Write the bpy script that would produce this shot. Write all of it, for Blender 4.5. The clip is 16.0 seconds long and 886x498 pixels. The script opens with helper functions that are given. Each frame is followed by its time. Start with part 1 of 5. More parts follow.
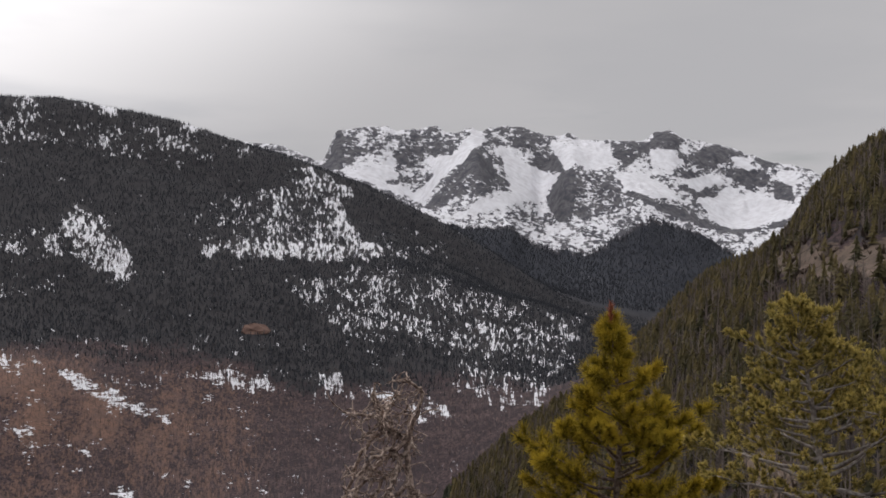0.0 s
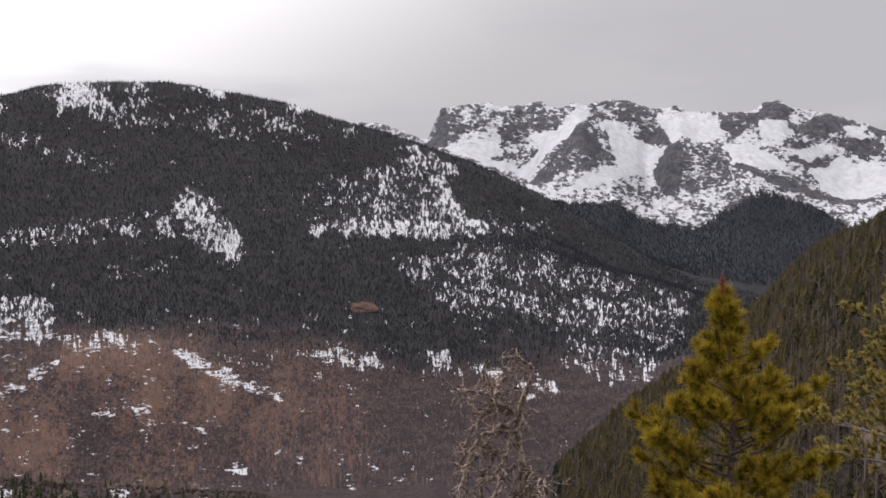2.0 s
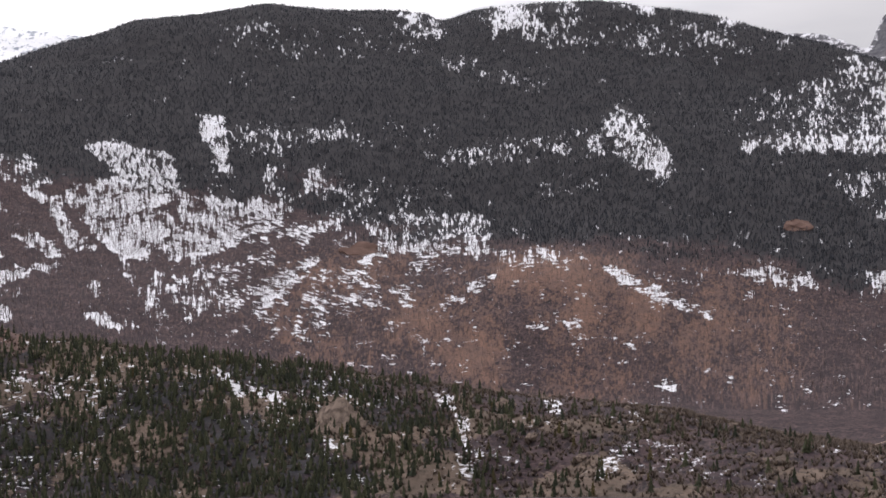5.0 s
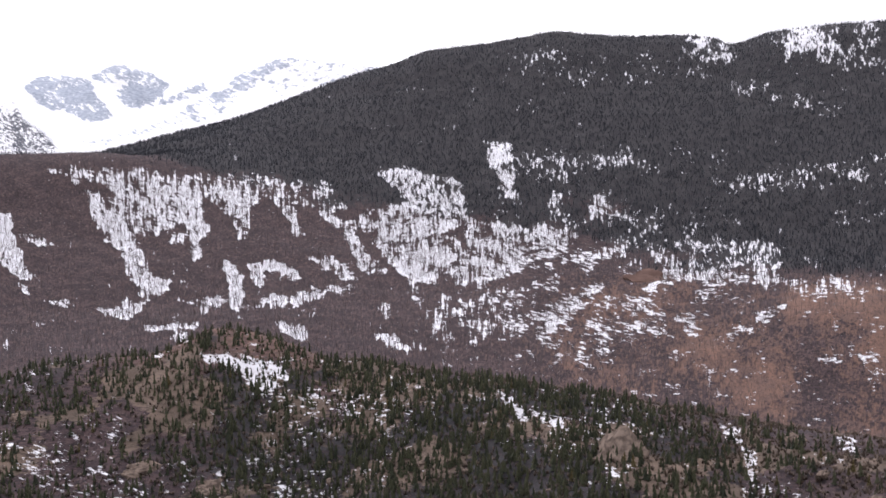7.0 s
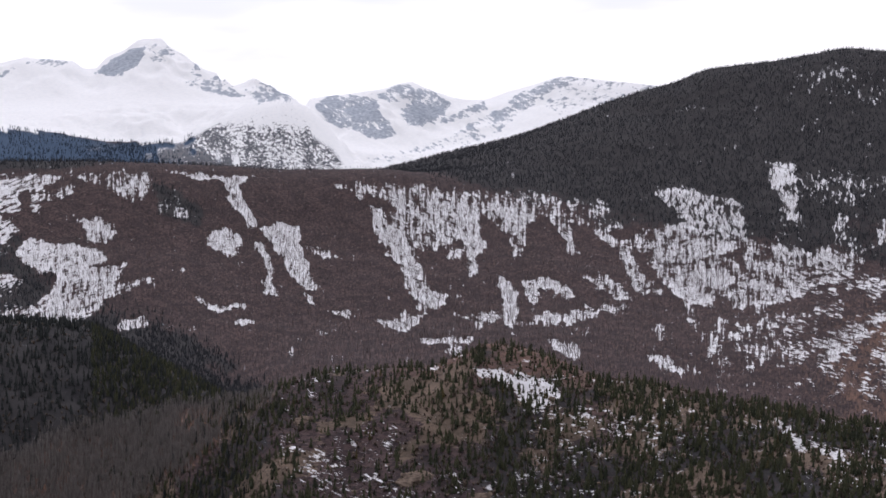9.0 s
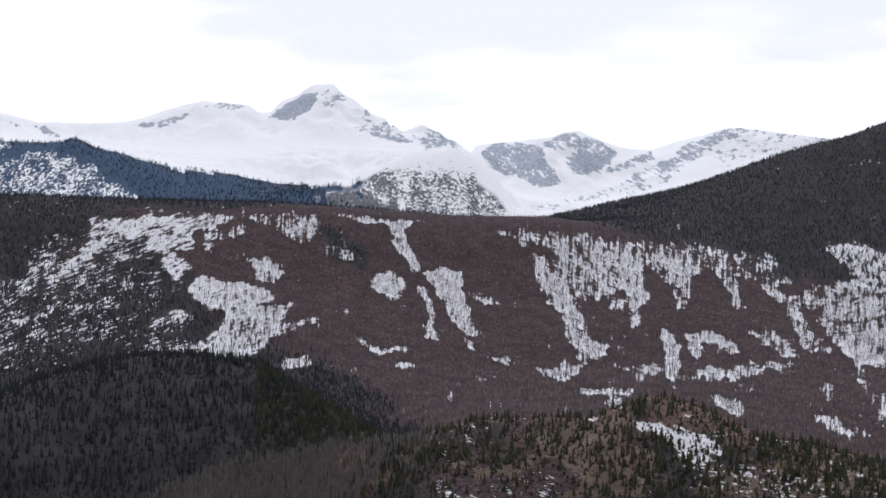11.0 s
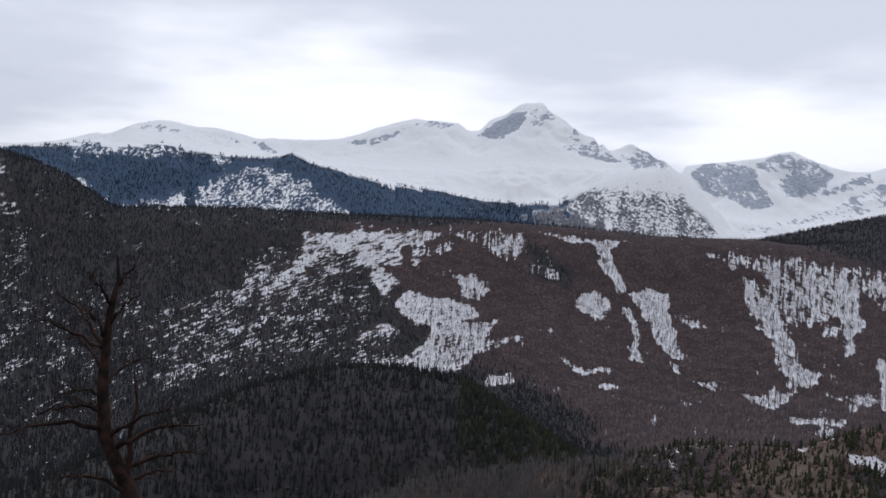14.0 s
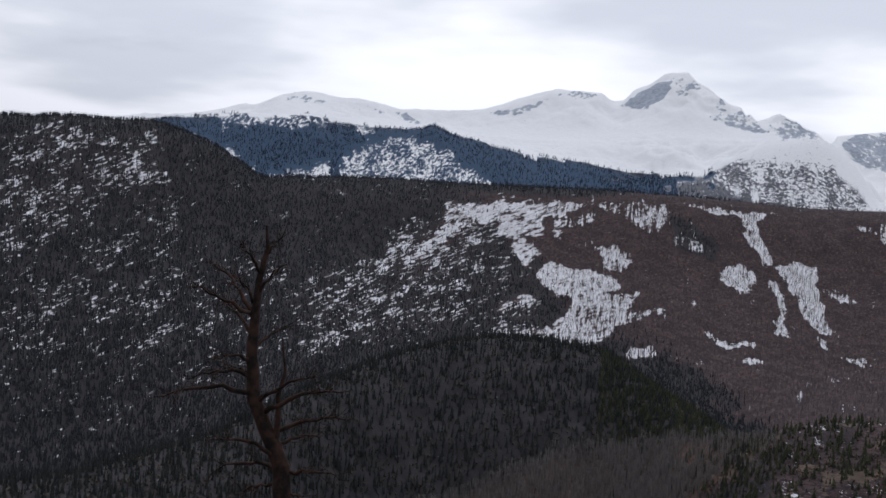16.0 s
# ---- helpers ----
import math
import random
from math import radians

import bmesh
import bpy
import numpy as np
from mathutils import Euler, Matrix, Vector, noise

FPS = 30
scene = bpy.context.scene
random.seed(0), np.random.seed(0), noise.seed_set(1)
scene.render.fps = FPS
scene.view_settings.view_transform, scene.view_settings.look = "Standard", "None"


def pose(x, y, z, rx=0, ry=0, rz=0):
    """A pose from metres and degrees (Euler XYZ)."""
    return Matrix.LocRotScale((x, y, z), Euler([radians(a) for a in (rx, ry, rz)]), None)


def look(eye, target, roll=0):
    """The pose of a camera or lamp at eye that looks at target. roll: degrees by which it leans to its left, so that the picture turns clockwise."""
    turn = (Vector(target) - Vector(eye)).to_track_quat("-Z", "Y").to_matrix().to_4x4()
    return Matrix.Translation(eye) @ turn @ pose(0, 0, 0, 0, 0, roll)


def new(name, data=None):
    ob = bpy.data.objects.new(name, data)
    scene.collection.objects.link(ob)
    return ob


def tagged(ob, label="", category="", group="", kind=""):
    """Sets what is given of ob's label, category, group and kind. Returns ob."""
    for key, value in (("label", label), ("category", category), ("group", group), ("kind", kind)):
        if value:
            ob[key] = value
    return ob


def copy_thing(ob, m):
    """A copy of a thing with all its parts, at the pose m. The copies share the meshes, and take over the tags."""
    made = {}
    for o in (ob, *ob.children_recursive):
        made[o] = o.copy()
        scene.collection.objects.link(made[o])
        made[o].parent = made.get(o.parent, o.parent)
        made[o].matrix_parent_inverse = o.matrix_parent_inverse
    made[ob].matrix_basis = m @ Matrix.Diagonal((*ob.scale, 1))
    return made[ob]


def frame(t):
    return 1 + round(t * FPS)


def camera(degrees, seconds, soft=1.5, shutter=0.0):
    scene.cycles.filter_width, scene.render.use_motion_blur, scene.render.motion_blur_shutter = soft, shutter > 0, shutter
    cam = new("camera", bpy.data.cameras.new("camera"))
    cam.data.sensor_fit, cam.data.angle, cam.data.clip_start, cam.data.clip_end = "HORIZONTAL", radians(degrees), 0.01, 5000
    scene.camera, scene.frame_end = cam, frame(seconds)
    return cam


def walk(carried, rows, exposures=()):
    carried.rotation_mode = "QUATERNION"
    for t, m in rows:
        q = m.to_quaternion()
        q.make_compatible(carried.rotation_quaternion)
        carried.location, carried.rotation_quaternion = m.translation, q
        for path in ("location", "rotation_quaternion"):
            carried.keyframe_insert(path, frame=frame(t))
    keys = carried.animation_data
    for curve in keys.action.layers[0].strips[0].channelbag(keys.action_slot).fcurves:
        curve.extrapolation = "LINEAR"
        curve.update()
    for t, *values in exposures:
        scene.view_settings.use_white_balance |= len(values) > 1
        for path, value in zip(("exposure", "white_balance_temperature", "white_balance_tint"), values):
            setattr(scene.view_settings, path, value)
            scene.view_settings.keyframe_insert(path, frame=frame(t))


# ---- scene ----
cam = camera(37.0, 16.0, soft=1.6)
EYE = 1.7
# seconds, bearing to the left, pitch, roll
ROWS = [
    (0.0, -0.04, 0.10, 0.01),
    (0.5, 0.37, -0.09, 0.19),
    (1.0, 1.23, -0.34, 0.42),
    (1.5, 2.57, -0.59, 0.70),
    (2.0, 4.54, -0.87, 0.92),
    (2.5, 7.06, -1.20, 1.11),
    (3.0, 10.14, -1.71, 1.29),
    (3.5, 13.35, -2.43, 1.40),
    (4.0, 16.50, -3.34, 1.52),
    (4.2, 17.81, -3.76, 1.50),
    (6.3, 30.89, -2.84, 1.69),
    (6.5, 32.11, -2.73, 1.61),
    (7.0, 35.23, -2.55, 1.59),
    (7.5, 38.38, -2.35, 1.55),
    (8.0, 41.44, -2.08, 1.36),
    (8.5, 44.38, -1.78, 1.02),
    (9.0, 47.12, -1.52, 0.61),
    (9.5, 49.46, -1.30, 0.30),
    (9.7, 50.34, -1.20, 0.06),
    (12.0, 56.22, 1.57, -1.83),
    (12.5, 57.48, 1.64, -2.37),
    (13.0, 59.01, 1.61, -2.56),
    (13.5, 60.74, 1.43, -2.47),
    (14.0, 63.01, 1.05, -2.46),
    (14.5, 65.28, 0.73, -2.51),
    (15.0, 66.81, 0.59, -2.75),
    (15.5, 67.24, 0.24, -2.89),
    (16.0, 69.13, -0.51, -2.96),
]


def held(t, yaw, pitch, roll):
    """A camera held half a metre before the one who turns on the spot."""
    a = radians(yaw)
    return t, pose(-0.45 * math.sin(a), 0.45 * math.cos(a), EYE, 90 + pitch, roll, yaw)


EXPOSURES = [(0, -0.97, 6500, 13), (1.5, -0.86, 6500, 14), (2.5, -0.70, 6450, 15), (3.5, -0.66, 6450, 15), (4.2, -0.62, 6450, 15), (6.5, -0.36, 6280, 19), (7.5, -0.30, 6270, 19), (8.0, -0.36, 6270, 19), (8.5, -0.68, 6280, 18), (9.0, -0.92, 6250, 18),
             (12.0, -0.98, 6000, 13), (12.5, -1.18, 5950, 13), (13.0, -1.33, 5930, 13), (14.0, -1.34, 5930, 13), (16.0, -1.34, 5980, 13)]
walk(cam, [held(*row) for row in ROWS], EXPOSURES)

# ---- light: a bright overcast sky with the sun veiled behind it ----
SUN_BEARING, SUN_HEIGHT, BRIGHT_CLOUD = 60.0, 70.0, 58.0
world = bpy.data.worlds.new("overcast_sky")
scene.world = world
world.use_nodes = True
wn, wl = world.node_tree.nodes, world.node_tree.links
wn.clear()


def wmath(op, a, b=None):
    n = wn.new("ShaderNodeMath")
    n.operation = op
    for i, v in enumerate((a, b)):
        if v is None:
            continue
        if isinstance(v, (int, float)):
            n.inputs[i].default_value = v
        else:
            wl.new(v, n.inputs[i])
    return n.outputs[0]


def wmix(fac, a, b):
    n = wn.new("ShaderNodeMix")
    n.data_type = "RGBA"
    for i, v in ((0, fac), (6, a), (7, b)):
        if isinstance(v, (int, float, tuple)):
            n.inputs[i].default_value = v
        else:
            wl.new(v, n.inputs[i])
    return n.outputs[2]


def wramp(x, lo, hi):
    n = wn.new("ShaderNodeMapRange")
    n.interpolation_type = "SMOOTHSTEP"
    wl.new(x, n.inputs[0])
    n.inputs[1].default_value, n.inputs[2].default_value = lo, hi
    return n.outputs[0]


nishita = wn.new("ShaderNodeTexSky")
nishita.sky_type = "NISHITA"
nishita.sun_disc = False
nishita.sun_elevation, nishita.sun_rotation = radians(SUN_HEIGHT), radians(-SUN_BEARING)
clear = wn.new("ShaderNodeVectorMath")
clear.operation = "SCALE"
wl.new(nishita.outputs[0], clear.inputs[0])
clear.inputs[3].default_value = 0.10
coord = wn.new("ShaderNodeTexCoord")
split = wn.new("ShaderNodeSeparateXYZ")
wl.new(coord.outputs["Generated"], split.inputs[0])
# the cloud deck is a flat sheet overhead, so its forms draw together towards the horizon
height = wmath("ADD", wmath("MAXIMUM", split.outputs[2], 0.0), 0.10)
deck = wn.new("ShaderNodeCombineXYZ")
wl.new(wmath("DIVIDE", split.outputs[0], height), deck.inputs[0])
wl.new(wmath("DIVIDE", split.outputs[1], height), deck.inputs[1])


def clouds(scale, detail, w):
    n = wn.new("ShaderNodeTexNoise")
    n.inputs["Scale"].default_value, n.inputs["Detail"].default_value = scale, detail
    shift = wn.new("ShaderNodeVectorMath")
    wl.new(deck.outputs[0], shift.inputs[0])
    shift.inputs[1].default_value = (w, 2 * w, w)
    wl.new(shift.outputs[0], n.inputs["Vector"])
    return n.outputs[0]


toward = wn.new("ShaderNodeVectorMath")
toward.operation = "DOT_PRODUCT"
wl.new(coord.outputs["Generated"], toward.inputs[0])
sb, sh, cloud = radians(SUN_BEARING), radians(SUN_HEIGHT), radians(BRIGHT_CLOUD)
toward.inputs[1].default_value = (-math.sin(sb) * math.cos(cloud), math.cos(sb) * math.cos(cloud), math.sin(cloud))
glow = wramp(toward.outputs[1], 0.36, 0.65)
lift = wmath("MINIMUM", wmath("SUBTRACT", wmath("MULTIPLY", split.outputs[2], 1.3), 0.15), 0.12)
thick = wramp(wmath("ADD", clouds(0.55, 5, 3.0), lift), 0.44, 0.62)
veil = wmix(glow, (0.95, 0.95, 0.96, 1), (2.70, 2.67, 2.65, 1))
veil = wmix(wmath("MULTIPLY", thick, 0.8), veil, wmix(glow, (0.86, 0.87, 0.89, 1), (1.50, 1.56, 1.67, 1)))
gap = wramp(clouds(1.1, 6, 11.0), 0.60, 0.80)
sky = wmix(wmath("MULTIPLY", gap, 0.35), veil, clear.outputs[0])
back = wn.new("ShaderNodeBackground")
wl.new(sky, back.inputs[0])
back.inputs[1].default_value = 1.0
wl.new(back.outputs[0], wn.new("ShaderNodeOutputWorld").inputs[0])

sun = new("sun", bpy.data.lights.new("sun", "SUN"))
sun.data.energy, sun.data.angle, sun.data.color = 1.4, radians(14), (1.0, 0.95, 0.88)
sun.matrix_world = look(100 * Vector((-math.sin(sb) * math.cos(sh), math.cos(sb) * math.cos(sh), math.sin(sh))), (0, 0, 0))


# ---- materials ----
def shader(name, rough=0.9, spec=0.2):
    """A principled material and two makers: of nodes and of links."""
    m = bpy.data.materials.new(name)
    m.use_nodes = True
    b = m.node_tree.nodes["Principled BSDF"]
    b.inputs["Roughness"].default_value = rough
    b.inputs["Specular IOR Level"].default_value = spec
    return m, b, m.node_tree.nodes, m.node_tree.links


def tex(nodes, links, scale, detail=4, vec=None, rough=0.55):
    n = nodes.new("ShaderNodeTexNoise")
    n.inputs["Scale"].default_value, n.inputs["Detail"].default_value, n.inputs["Roughness"].default_value = scale, detail, rough
    if vec is None:
        c = nodes.new("ShaderNodeTexCoord")
        vec = c.outputs["Object"]
    links.new(vec, n.inputs["Vector"])
    return n.outputs[0]


def ramp(nodes, links, x, lo, hi):
    n = nodes.new("ShaderNodeMapRange")
    n.interpolation_type = "SMOOTHSTEP"
    links.new(x, n.inputs[0])
    n.inputs[1].default_value, n.inputs[2].default_value = lo, hi
    return n.outputs[0]


def mix(nodes, links, fac, a, b):
    n = nodes.new("ShaderNodeMix")
    n.data_type = "RGBA"
    for i, v in ((0, fac), (6, a), (7, b)):
        if isinstance(v, tuple):
            n.inputs[i].default_value = (*v, 1)
        elif isinstance(v, (int, float)):
            n.inputs[i].default_value = v
        else:
            links.new(v, n.inputs[i])
    return n.outputs[2]


def calc(nodes, links, op, a, b):
    n = nodes.new("ShaderNodeMath")
    n.operation = op
    for i, v in enumerate((a, b)):
        if isinstance(v, (int, float)):
            n.inputs[i].default_value = v
        else:
            links.new(v, n.inputs[i])
    return n.outputs[0]


def relief(nodes, links, b, x, strength, distance):
    n = nodes.new("ShaderNodeBump")
    n.inputs["Strength"].default_value, n.inputs["Distance"].default_value = strength, distance
    links.new(x, n.inputs["Height"])
    links.new(n.outputs[0], b.inputs["Normal"])


def land_material():
    """Soil, dry scrub, forest floor, bare rock and old snow, by the land cover that the terrain carries."""
    m, b, n, l = shader("land")

    def cover(name):
        a = n.new("ShaderNodeAttribute")
        a.attribute_name = name
        return a.outputs["Fac"]

    # spots and dots laid out along the slopes and up their height
    place = n.new("ShaderNodeCombineXYZ")
    l.new(cover("across"), place.inputs[0])
    l.new(cover("up"), place.inputs[1])
    hang = n.new("ShaderNodeMapping")
    hang.inputs["Scale"].default_value = (0.7, 2.1, 1)
    l.new(place.outputs[0], hang.inputs[0])
    mid, fine = tex(n, l, 0.05, 5), tex(n, l, 0.30, 4, rough=0.7)
    spots, dots = tex(n, l, 0.11, 4, hang.outputs[0]), tex(n, l, 0.27, 3, hang.outputs[0], rough=0.65)
    scrub = mix(n, l, ramp(n, l, mid, 0.35, 0.65), (0.048, 0.033, 0.036), (0.088, 0.058, 0.058))
    scrub = mix(n, l, ramp(n, l, fine, 0.46, 0.62), scrub, (0.022, 0.017, 0.018))
    scrub = mix(n, l, ramp(n, l, dots, 0.55, 0.68), scrub, (0.118, 0.082, 0.078))
    scrub = mix(n, l, ramp(n, l, dots, 0.45, 0.34), scrub, (0.026, 0.020, 0.022))
    grass = mix(n, l, ramp(n, l, mid, 0.4, 0.7), (0.185, 0.108, 0.080), (0.140, 0.088, 0.072))
    grass = mix(n, l, ramp(n, l, fine, 0.50, 0.72), grass, (0.06, 0.04, 0.034))
    floor = mix(n, l, ramp(n, l, mid, 0.3, 0.7), (0.024, 0.023, 0.026), (0.046, 0.043, 0.045))
    # blue distance haze over the far woods is put into the floor colour
    floor = mix(n, l, cover("haze_tint"), floor, (0.054, 0.090, 0.150))
    stone = mix(n, l, ramp(n, l, mid, 0.35, 0.68), (0.075, 0.075, 0.088), (0.155, 0.150, 0.158))
    stone = mix(n, l, ramp(n, l, fine, 0.5, 0.7), stone, (0.05, 0.05, 0.058))
    # distance haze on the far range's rock, painted as a paler, bluer stone
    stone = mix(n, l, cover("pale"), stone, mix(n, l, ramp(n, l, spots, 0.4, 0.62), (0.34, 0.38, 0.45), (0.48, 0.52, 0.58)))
    tan_stone = mix(n, l, ramp(n, l, mid, 0.35, 0.68), (0.105, 0.078, 0.060), (0.18, 0.132, 0.102))
    tan_stone = mix(n, l, ramp(n, l, fine, 0.48, 0.68), tan_stone, (0.06, 0.047, 0.036))
    snow = mix(n, l, ramp(n, l, mid, 0.3, 0.8), (0.80, 0.80, 0.83), (0.62, 0.61, 0.63))
    # fresh high snow; stronger sun on the far range is put into its whiteness
    snow = mix(n, l, cover("fresh_lit"), snow, mix(n, l, ramp(n, l, spots, 0.3, 0.7), (0.96, 0.96, 0.97), (0.90, 0.91, 0.93)))
    grain = calc(n, l, "ADD", calc(n, l, "MULTIPLY", calc(n, l, "SUBTRACT", spots, 0.5), 1.6), calc(n, l, "MULTIPLY", calc(n, l, "SUBTRACT", dots, 0.5), 1.4))
    grain = calc(n, l, "MULTIPLY", grain, calc(n, l, "SUBTRACT", 1.0, calc(n, l, "MULTIPLY", cover("far"), 0.62)))

    def edge(x, soft=0.08):
        return ramp(n, l, calc(n, l, "ADD", x, grain), 0.5 - soft, 0.5 + soft)

    def weave(x, y, fine_x, fine_y, detail, shift):
        """Noise drawn out along the slope, of unit spread."""
        c = n.new("ShaderNodeCombineXYZ")
        l.new(calc(n, l, "MULTIPLY", cover(x), fine_x), c.inputs[0])
        l.new(calc(n, l, "MULTIPLY", cover(y), fine_y), c.inputs[1])
        c.inputs[2].default_value = shift
        return calc(n, l, "MULTIPLY", calc(n, l, "SUBTRACT", tex(n, l, 1.0, detail, c.outputs[0], rough=0.72), 0.5), 10.5)

    broken = cover("snow")
    for kind, x, y, fx, fy, detail in (("comb", "bearing", "rise", 8.5, 1.5, 4), ("gap", "bearing", "rise", 7.5, 3.6, 4), ("dash", "bearing", "slant", 3.2, 9.5, 4), ("crag", "bearing", "slant", 3.6, 4.8, 6)):
        broken = calc(n, l, "ADD", broken, calc(n, l, "MULTIPLY", cover(kind), weave(x, y, fx, fy, detail, 3.7)))
    col = mix(n, l, edge(cover("grass"), 0.38), scrub, grass)
    col = mix(n, l, edge(cover("woods"), 0.2), col, floor)
    col = mix(n, l, edge(cover("tan"), 0.1), col, tan_stone)
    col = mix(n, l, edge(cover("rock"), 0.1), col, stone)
    col = mix(n, l, ramp(n, l, broken, -0.22, 0.22), col, snow)
    l.new(col, b.inputs["Base Color"])
    relief(n, l, b, fine, 0.5, 1.2)
    return m


def leaf_material(name, dark, light, warm=None, rough=0.75, translucent=0.0):
    """Foliage or twigs; each tree or clump takes its own tone."""
    m, b, n, l = shader(name, rough, 0.15)
    if warm:
        g = n.new("ShaderNodeAttribute")
        g.attribute_name = "tone"
        col = mix(n, l, g.outputs["Fac"], dark, light)
        col = mix(n, l, ramp(n, l, g.outputs["Fac"], 0.88, 0.93), col, warm)
    else:
        g = n.new("ShaderNodeAttribute")
        g.attribute_name = "tone"
        col = mix(n, l, g.outputs["Fac"], dark, light)
    l.new(col, b.inputs["Base Color"])
    if translucent:
        t, s = n.new("ShaderNodeBsdfTranslucent"), n.new("ShaderNodeMixShader")
        l.new(col, t.inputs[0])
        s.inputs[0].default_value = translucent
        l.new(b.outputs[0], s.inputs[1])
        l.new(t.outputs[0], s.inputs[2])
        l.new(s.outputs[0], n["Material Output"].inputs[0])
    return m


LAND = land_material()
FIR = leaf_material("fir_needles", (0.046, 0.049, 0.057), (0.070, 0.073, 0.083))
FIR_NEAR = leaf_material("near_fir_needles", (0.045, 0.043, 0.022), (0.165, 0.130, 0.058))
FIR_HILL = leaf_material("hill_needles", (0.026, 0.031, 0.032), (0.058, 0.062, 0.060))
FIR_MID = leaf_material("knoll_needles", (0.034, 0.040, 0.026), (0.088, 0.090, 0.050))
# foothill conifers, with the blue of distance haze put into their colour
HAZY_FIR = leaf_material("hazy_fir_needles", (0.038, 0.055, 0.085), (0.060, 0.086, 0.130))
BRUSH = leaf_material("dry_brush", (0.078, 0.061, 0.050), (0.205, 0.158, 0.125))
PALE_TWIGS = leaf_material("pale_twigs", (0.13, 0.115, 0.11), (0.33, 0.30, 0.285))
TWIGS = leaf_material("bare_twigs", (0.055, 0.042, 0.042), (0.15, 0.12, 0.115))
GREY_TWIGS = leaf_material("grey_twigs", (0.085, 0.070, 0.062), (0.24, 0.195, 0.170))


# needle colours run wide, to hold the tufts' painted inner shade and lit tips
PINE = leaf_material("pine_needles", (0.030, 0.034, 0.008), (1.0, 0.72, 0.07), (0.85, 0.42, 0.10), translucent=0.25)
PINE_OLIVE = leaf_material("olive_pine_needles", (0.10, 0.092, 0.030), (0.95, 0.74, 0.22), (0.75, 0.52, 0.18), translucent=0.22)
TIP_RED = leaf_material("rusty_tip", (0.30, 0.10, 0.06), (0.55, 0.22, 0.12))


def bark_material(name, dark, light, scale=14):
    m, b, n, l = shader(name, 0.9, 0.1)
    grain = tex(n, l, scale, 5)
    l.new(mix(n, l, ramp(n, l, grain, 0.35, 0.65), dark, light), b.inputs["Base Color"])
    relief(n, l, b, grain, 0.6, 0.03)
    return m


BARK = bark_material("pine_bark", (0.10, 0.07, 0.055), (0.24, 0.19, 0.16))
PALE_BARK = bark_material("pale_bark", (0.20, 0.17, 0.15), (0.38, 0.34, 0.31))
DEAD_GREY = bark_material("weathered_wood", (0.15, 0.108, 0.088), (0.60, 0.47, 0.39))
DEAD_DARK = bark_material("dark_dead_wood", (0.023, 0.019, 0.018), (0.078, 0.046, 0.036), 5)
RED_ROCK = bark_material("reddish_rock", (0.12, 0.075, 0.062), (0.24, 0.155, 0.125), 0.35)
GRANITE = bark_material("tan_granite", (0.085, 0.064, 0.052), (0.235, 0.18, 0.145), 2.6)


# ---- the land: one surface laid out by bearing and distance from the lookout ----
def table(size, seed):
    return np.random.RandomState(seed).rand(size, size)


LATTICE = table(256, 5)


def value_noise(x, y):
    xi, yi = np.floor(x).astype(int), np.floor(y).astype(int)
    fx, fy = x - xi, y - yi
    fx, fy = fx * fx * (3 - 2 * fx), fy * fy * (3 - 2 * fy)
    a, b = LATTICE[xi % 256, yi % 256], LATTICE[(xi + 1) % 256, yi % 256]
    c, d = LATTICE[xi % 256, (yi + 1) % 256], LATTICE[(xi + 1) % 256, (yi + 1) % 256]
    return (a * (1 - fx) + b * fx) * (1 - fy) + (c * (1 - fx) + d * fx) * fy


def fbm(x, y, octaves=4, ridged=False):
    total, amp, norm = 0.0, 1.0, 0.0
    for i in range(octaves):
        v = value_noise(x * 2**i + 17.3 * i, y * 2**i + 9.1 * i)
        total = total + amp * ((1 - np.abs(2 * v - 1)) if ridged else v)
        norm += amp
        amp *= 0.5
    return total / norm


def hermite(xs, ys, x):
    """A smooth curve through the knots that does not overshoot."""
    xs, ys = np.asarray(xs, float), np.asarray(ys, float)
    h, d = np.diff(xs), np.diff(ys) / np.diff(xs)
    m = np.zeros(len(xs))
    m[0], m[-1] = d[0], d[-1]
    same = d[:-1] * d[1:] > 0
    m[1:-1][same] = 2 * d[:-1][same] * d[1:][same] / (d[:-1] + d[1:])[same]
    x = np.clip(x, xs[0], xs[-1])
    i = np.clip(np.searchsorted(xs, x) - 1, 0, len(xs) - 2)
    t = (x - xs[i]) / h[i]
    return (ys[i] * (1 + 2 * t) * (1 - t) ** 2 + m[i] * h[i] * t * (1 - t) ** 2
            + ys[i + 1] * t * t * (3 - 2 * t) + m[i + 1] * h[i] * t * t * (t - 1))


def curve(*knots):
    """Knots of (bearing, value); the far end closes the round behind the lookout."""
    k = sorted(knots)
    k = [(-32, k[0][1])] + [q for q in k if -32 < q[0] < 100] + [(100, k[-1][1]), (328, k[0][1])]
    return lambda b: hermite([q[0] for q in k], [q[1] for q in k], b)


